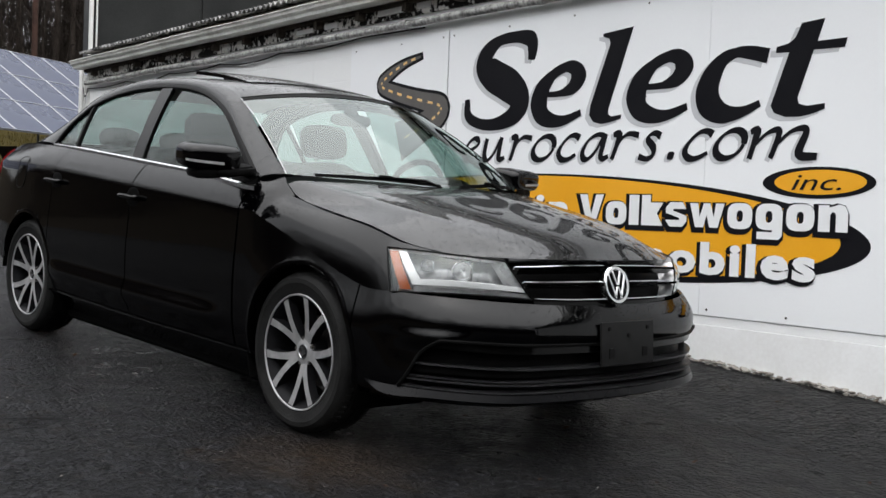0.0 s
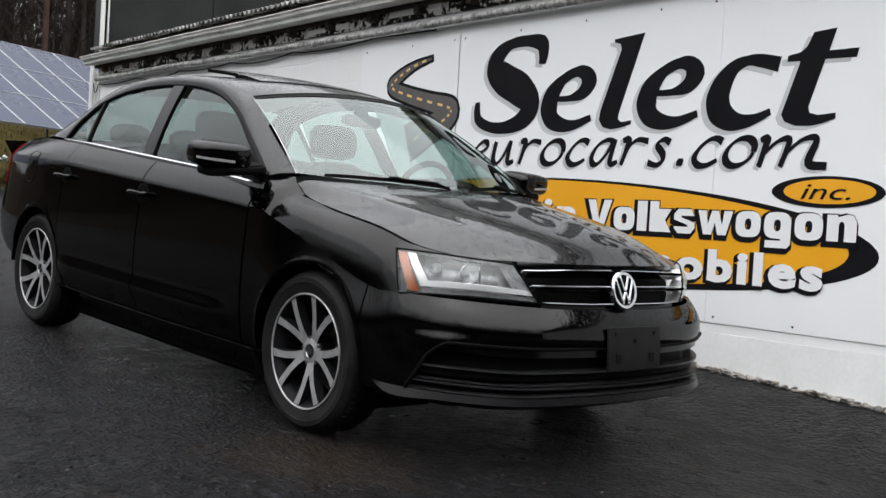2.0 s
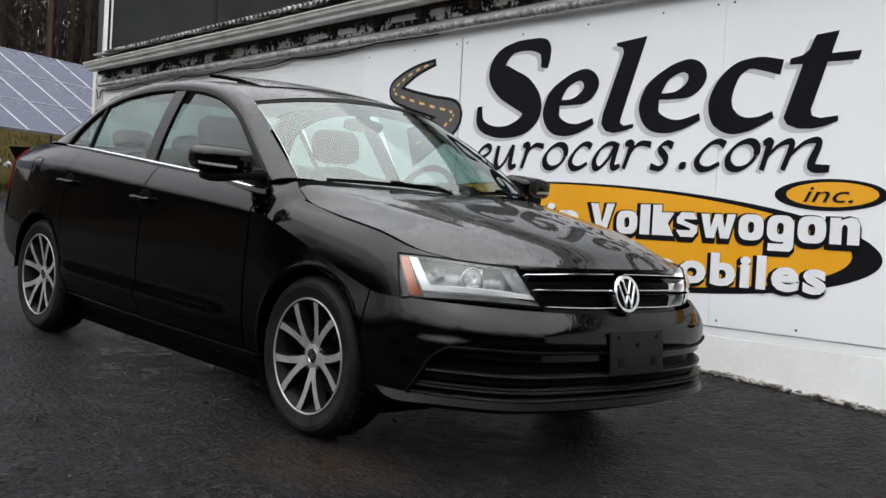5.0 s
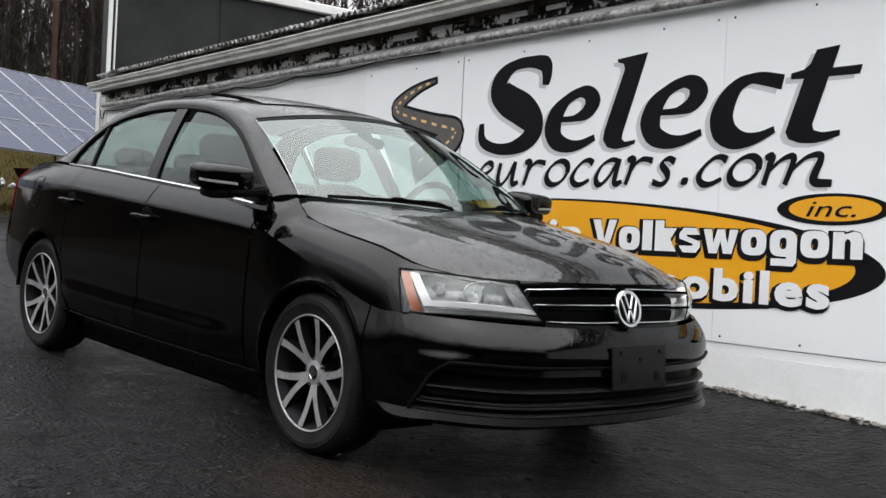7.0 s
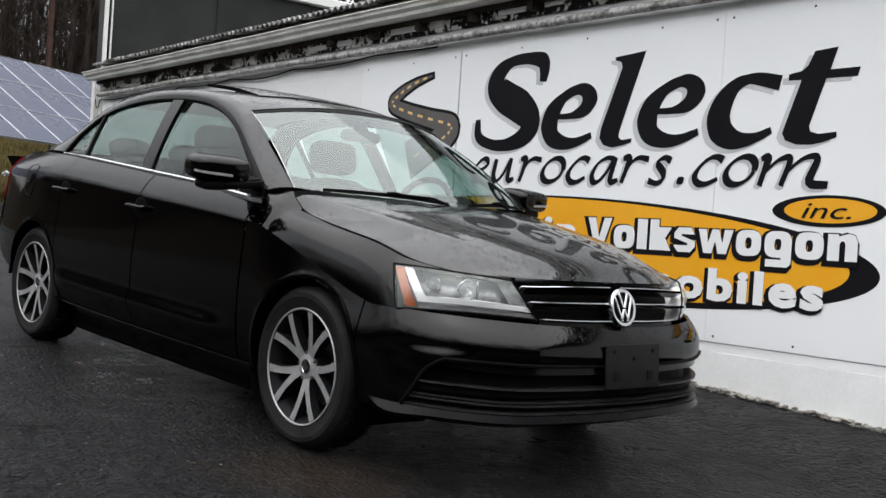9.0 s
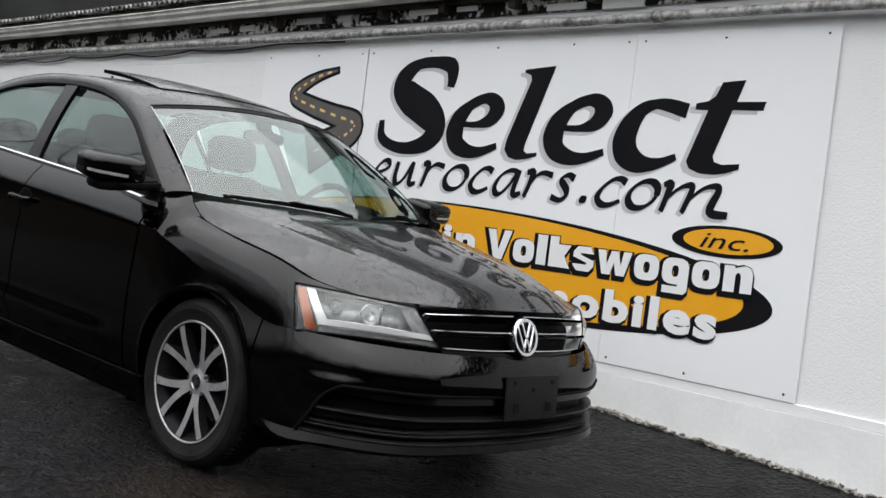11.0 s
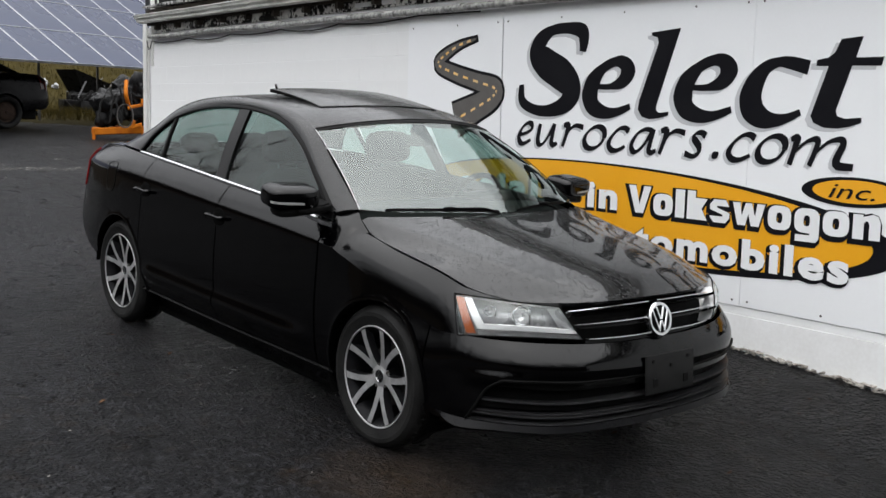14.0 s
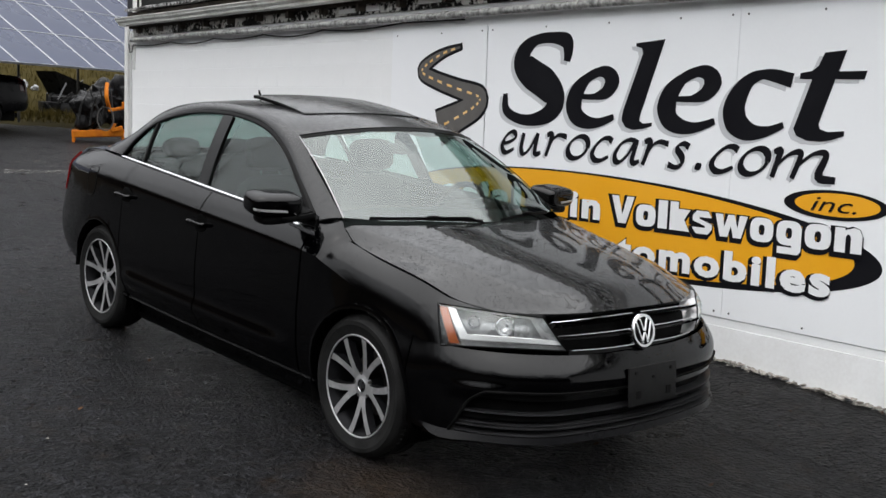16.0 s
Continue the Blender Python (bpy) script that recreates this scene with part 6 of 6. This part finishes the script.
    for o in list(other.children):
        if o.name.split(".")[0] == "wheel":
            new("wheel_disc", plate).parent = o
            for k in range(10):
                hb = new("vent_hole", hole)
                hb.parent = o
                hb.matrix_basis = pose(0, 0, 0, 0, 36 * k) @ pose(0, -0.0575, 0.152)
    # covered machine on an orange frame
    x, y = -16.05, 3.78
    z = gz(x, y)
    mc = thing("machine", pose(x, y, z, 0, 0, 70), "machine under black tarpaulin with orange frame and hoop", "machine")
    bm = bmesh.new()
    for k in range(2):
        box(bm, (0.90, 0.07, 0.13), pose(0.07, -0.30 + 0.6 * k, 0.16, 0, -3), 0.015)
    for k in range(3):
        box(bm, (0.08, 0.62, 0.10), pose(-0.38 + 0.43 * k, 0, 0.16), 0.015)
    for k in range(4):
        box(bm, (0.06, 0.06, 0.22), pose(-0.38 + 0.86 * (k % 2), -0.29 + 0.58 * (k // 2), 0.09), 0.01)
    part("frame", bm, MACHINE, mc, "orange steel frame", smooth=False)
    for px, py, sx, sy, sz, pz in ((-0.10, 0.0, 0.62, 0.6, 0.74, 0.72), (0.40, 0.1, 0.5, 0.6, 0.98, 0.84), (0.1, 0.2, 0.4, 0.4, 0.4, 1.05)):
        bm = superball((sx, sy, sz), pose(px, py, pz - 0.14), 2.8, 72, 48)
        for v in bm.verts:
            out = (v.co - V(px, py, pz - 0.14)).normalized()
            v.co += out * (0.15 * noise.noise(v.co * 3.5) - 0.10 * abs(noise.noise(v.co * 6 + V(3, 1, 7))) - 0.03 * abs(noise.noise(v.co * 14)))
        part("tarpaulin", bm, TARP, mc, "crumpled black tarpaulin")
    bm = tube([V(0.20 - 0.04 * math.sin(math.pi * i / 14) + 0.06 * i / 14, -0.30 - 0.22 * math.sin(math.pi * i / 14), 1.06 - 0.50 * i / 14) for i in range(15)], 0.036, 8)
    part("hoop", bm, MACHINE, mc, "orange steel hoop")
    ring = [V(0.17 + 0.14 * math.cos(i * math.tau / 20), -0.44 - 0.04 * math.cos(i * math.tau / 20), 0.43 + 0.21 * math.sin(i * math.tau / 20)) for i in range(21)]
    part("ring_guard", tube(ring, 0.012, 8, False), STEEL, mc, "dull steel ring guard")
    for sx, sy, sz, px, py, pz, tip in ((0.30, 0.06, 0.06, 0.36, -0.44, 0.61, -12), (0.10, 0.08, 0.13, 0.50, -0.44, 0.68, 0), (0.22, 0.06, 0.07, 0.36, -0.43, 0.25, -18), (0.06, 0.07, 0.16, 0.30, -0.44, 0.28, 25)):
        bm = bmesh.new()
        box(bm, (sx, sy, sz), pose(px, py, pz, 0, tip), 0.012)
        part("bracket", bm, MACHINE, mc, "orange steel bracket", smooth=False)
    for k in range(3):
        part("hose", tube([V(-0.3 + 0.2 * k, -0.34, 0.30), V(-0.25 + 0.2 * k, -0.42, 0.65), V(-0.1 + 0.18 * k, -0.38, 0.95), V(0.1 + 0.1 * k, -0.38, 0.45)], 0.02, 6), CABLE, mc)
    # wheelbarrow and heap of dark gear under the array
    x, y = -27.6, 7.05
    wb = thing("wheelbarrow", pose(x, y, gz(x, y), 0, 0, -60), "black wheelbarrow tipped up under the solar array", "wheelbarrow")
    bm = bmesh.new()
    lo = [bm.verts.new(p) for p in ((-0.25, -0.26, 0.22), (0.28, -0.24, 0.18), (0.28, 0.24, 0.18), (-0.25, 0.26, 0.22))]
    hi = [bm.verts.new(p) for p in ((-0.62, -0.40, 0.62), (0.78, -0.36, 0.98), (0.78, 0.36, 0.98), (-0.62, 0.40, 0.62))]
    bm.faces.new(lo)
    for k in range(4):
        bm.faces.new((lo[k], hi[k], hi[(k + 1) % 4], lo[(k + 1) % 4]))
    bmesh.ops.solidify(bm, geom=bm.faces[:], thickness=0.02)
    part("tray", bm, TARP, wb)
    for sy in (-0.28, 0.28):
        part("handle", tube([V(-1.05, sy, 0.80), V(-0.4, sy, 0.30), V(0.5, sy * 0.3, 0.18)], 0.025, 8), STEEL, wb)
        part("leg", tube([V(-0.3, sy, 0.28), V(-0.4, sy, 0.0)], 0.02, 8), STEEL, wb)
    bm = lathe([(0.0, -0.04), (0.16, -0.04), (0.2, 0), (0.16, 0.04), (0, 0.04)], 20)
    bmesh.ops.translate(bm, verts=bm.verts, vec=(0.5, 0, 0.2))
    part("wheel", bm, RUBBER, wb)
    # heap of dark scrap round the wheelbarrow
    heap = thing("scrap_heap", pose(-26.0, 6.55, gz(-26.0, 6.55), 0, 0, 70) @ Matrix.Scale(0.85, 4), "heap of dark scrap timber and bins under the solar array", "scrap heap", "scrap heaps")
    for px, py, pz, sx, sy, sz, rx, rz in ((-0.5, 0.1, 0.2, 0.6, 0.5, 0.4, 4, 20), (0.15, -0.1, 0.17, 0.55, 0.45, 0.34, -6, -15), (0.7, 0.1, 0.24, 0.45, 0.4, 0.5, 5, 35), (-0.1, 0.35, 0.36, 0.7, 0.4, 0.5, 12, -8), (0.95, 0.3, 0.3, 0.4, 0.4, 0.6, -4, 10)):
        bm = bmesh.new()
        box(bm, (sx, sy, sz), pose(px, py, pz, rx, 0, rz), 0.03, 2)
        part("bin", bm, TARP, heap)
    for k in range(9):
        a = V(rng.uniform(-0.8, 0.9), rng.uniform(-0.4, 0.3), rng.uniform(0.05, 0.5))
        b = a + V(rng.uniform(-0.6, 0.6), rng.uniform(-0.3, 0.3), rng.uniform(0.1, 0.55))
        part("timber", tube([a, a.lerp(b, 0.5), b], rng.uniform(0.02, 0.045), 4), SATIN, heap)
    copy_thing(heap, pose(-26.3, 7.15, gz(-26.3, 7.15), 0, 0, 250) @ Matrix.Scale(0.85, 4))
    # white sacks lying on the bank beside the wheelbarrow
    for sx, sy, size in ((-29.35, 6.40, 0.22), (-29.1, 6.66, 0.16)):
        bm = superball((size * 1.3, size * 1.7, size), Matrix(), 2.4, 32, 20)
        for v in bm.verts:
            v.co += v.co.normalized() * size * (0.5 * noise.noise(v.co * 9 + V(sx, 0, 0)) - 0.3 * abs(noise.noise(v.co * 18)))
        sack = part("sack", bm, SACK)
        sack.matrix_basis = pose(sx, sy, gz(sx, sy) + 0.35 * size, 0, 0, 40 * sy)
        tagged(sack, "crumpled white plastic sack lying on the bank", "sack", "white sacks")
    # tufts of autumn grass on the verge
    vs, fs = [], []
    for _ in range(9000):
        gx, gy = rng.uniform(-33, -20.6), rng.uniform(2.6, 11.0)
        h, a = rng.uniform(0.07, 0.24), rng.uniform(0, math.tau)
        c, d, z = 0.012 * math.cos(a), 0.012 * math.sin(a), gz(gx, gy)
        lean = (rng.uniform(-0.08, 0.08), rng.uniform(-0.08, 0.08))
        k = len(vs)
        vs += [(gx - c, gy - d, z - 0.02), (gx + c, gy + d, z - 0.02), (gx + lean[0], gy + lean[1], z + h)]
        fs.append((k, k + 1, k + 2))
    me = bpy.data.meshes.new("grass_tufts")
    me.from_pydata(vs, [], fs)
    me.materials.append(STRAW)
    tagged(new("grass_tufts", me), "yellowed autumn grass under the solar array", "grass", kind="stuff")
    # grit, leaves and twigs on the asphalt
    bm = bmesh.new()
    for k in range(5200):
        gx, gy = (rng.uniform(-12, 3.6), rng.uniform(-5, 1.7)) if k < 460 else (rng.gauss(-11.2, 0.75), rng.uniform(-5, 1.7))
        s = rng.choice((0.003, 0.004, 0.004, 0.006, 0.008)) if k < 460 else rng.choice((0.004, 0.005, 0.006, 0.008, 0.014))
        if abs(gx + 1.3) < 2.3 and abs(gy) < 0.9 or k >= 460 and noise.noise(V(gx * 2.2, gy * 0.9, 4)) < 0.12:
            continue
        box(bm, (s * 1.4, s, s * 0.5), pose(gx, gy, gz(gx, gy) + s * 0.2, rng.uniform(-20, 20), rng.uniform(-20, 20), rng.uniform(0, 90)))
    tagged(part("grit", bm, STONE, smooth=False), "pale grit scattered on the asphalt", "grit", kind="stuff")
    bm = bmesh.new()
    for _ in range(70):
        gx, gy = rng.uniform(-13, 3.6), rng.uniform(-4, 1.7)
        s = rng.uniform(0.008, 0.022)
        mm = pose(gx, gy, gz(gx, gy) + 0.008, rng.uniform(-15, 15), rng.uniform(-15, 15), rng.uniform(0, 360))
        vs = [bm.verts.new(mm @ V(px * s, py * s, pz * s)) for px, py, pz in ((-1, 0, 0), (-0.3, 0.45, 0.15), (0.6, 0.35, 0.1), (1.1, 0, 0.2), (0.5, -0.4, 0.1), (-0.4, -0.4, 0.12))]
        bm.faces.new(vs)
    # shreds of leaf in front of the car and along the wall
    for k in range(150):
        gx, gy = (rng.uniform(0.2, 3.0), rng.uniform(-1.9, 1.6)) if k < 90 else (rng.uniform(0.4, 4.5), 1.74 - abs(rng.gauss(0, 0.05)))
        s = rng.uniform(0.004, 0.012)
        mm = pose(gx, gy, gz(gx, gy) + 0.006, rng.uniform(-25, 25), rng.uniform(-25, 25), rng.uniform(0, 360))
        bm.faces.new([bm.verts.new(mm @ V(px * s, py * s, pz * s)) for px, py, pz in ((-1, 0, 0), (0.1, 0.5, 0.25), (1.2, 0.1, 0.1), (0.2, -0.45, 0.2))])
    tagged(part("fallen_leaves", bm, LEAF, smooth=False), "brown fallen leaves on the asphalt", "leaves", kind="stuff")


build_yard()


# ---- blocks of the wall ----
def build_blocks():
    bm = bmesh.new()
    box(bm, (0.396, 0.012, 0.196), Matrix(), 0.002)
    first = part("block", bm, WALL_PAINT, WALL, smooth=False)
    used = False
    for j in range(10):
        for i in range(34):
            x, z = -9.15 + 0.4 * i + 0.2 * (j % 2), 0.435 + 0.2 * j
            if -3.35 < x < 0.95 and j < 9 or x > 1.0 or z > 2.35:
                continue
            ob = first.copy() if used else first
            if used:
                scene.collection.objects.link(ob)
            used = True
            ob.matrix_basis = pose(x, WALL_Y + 0.0085, z)


build_blocks()
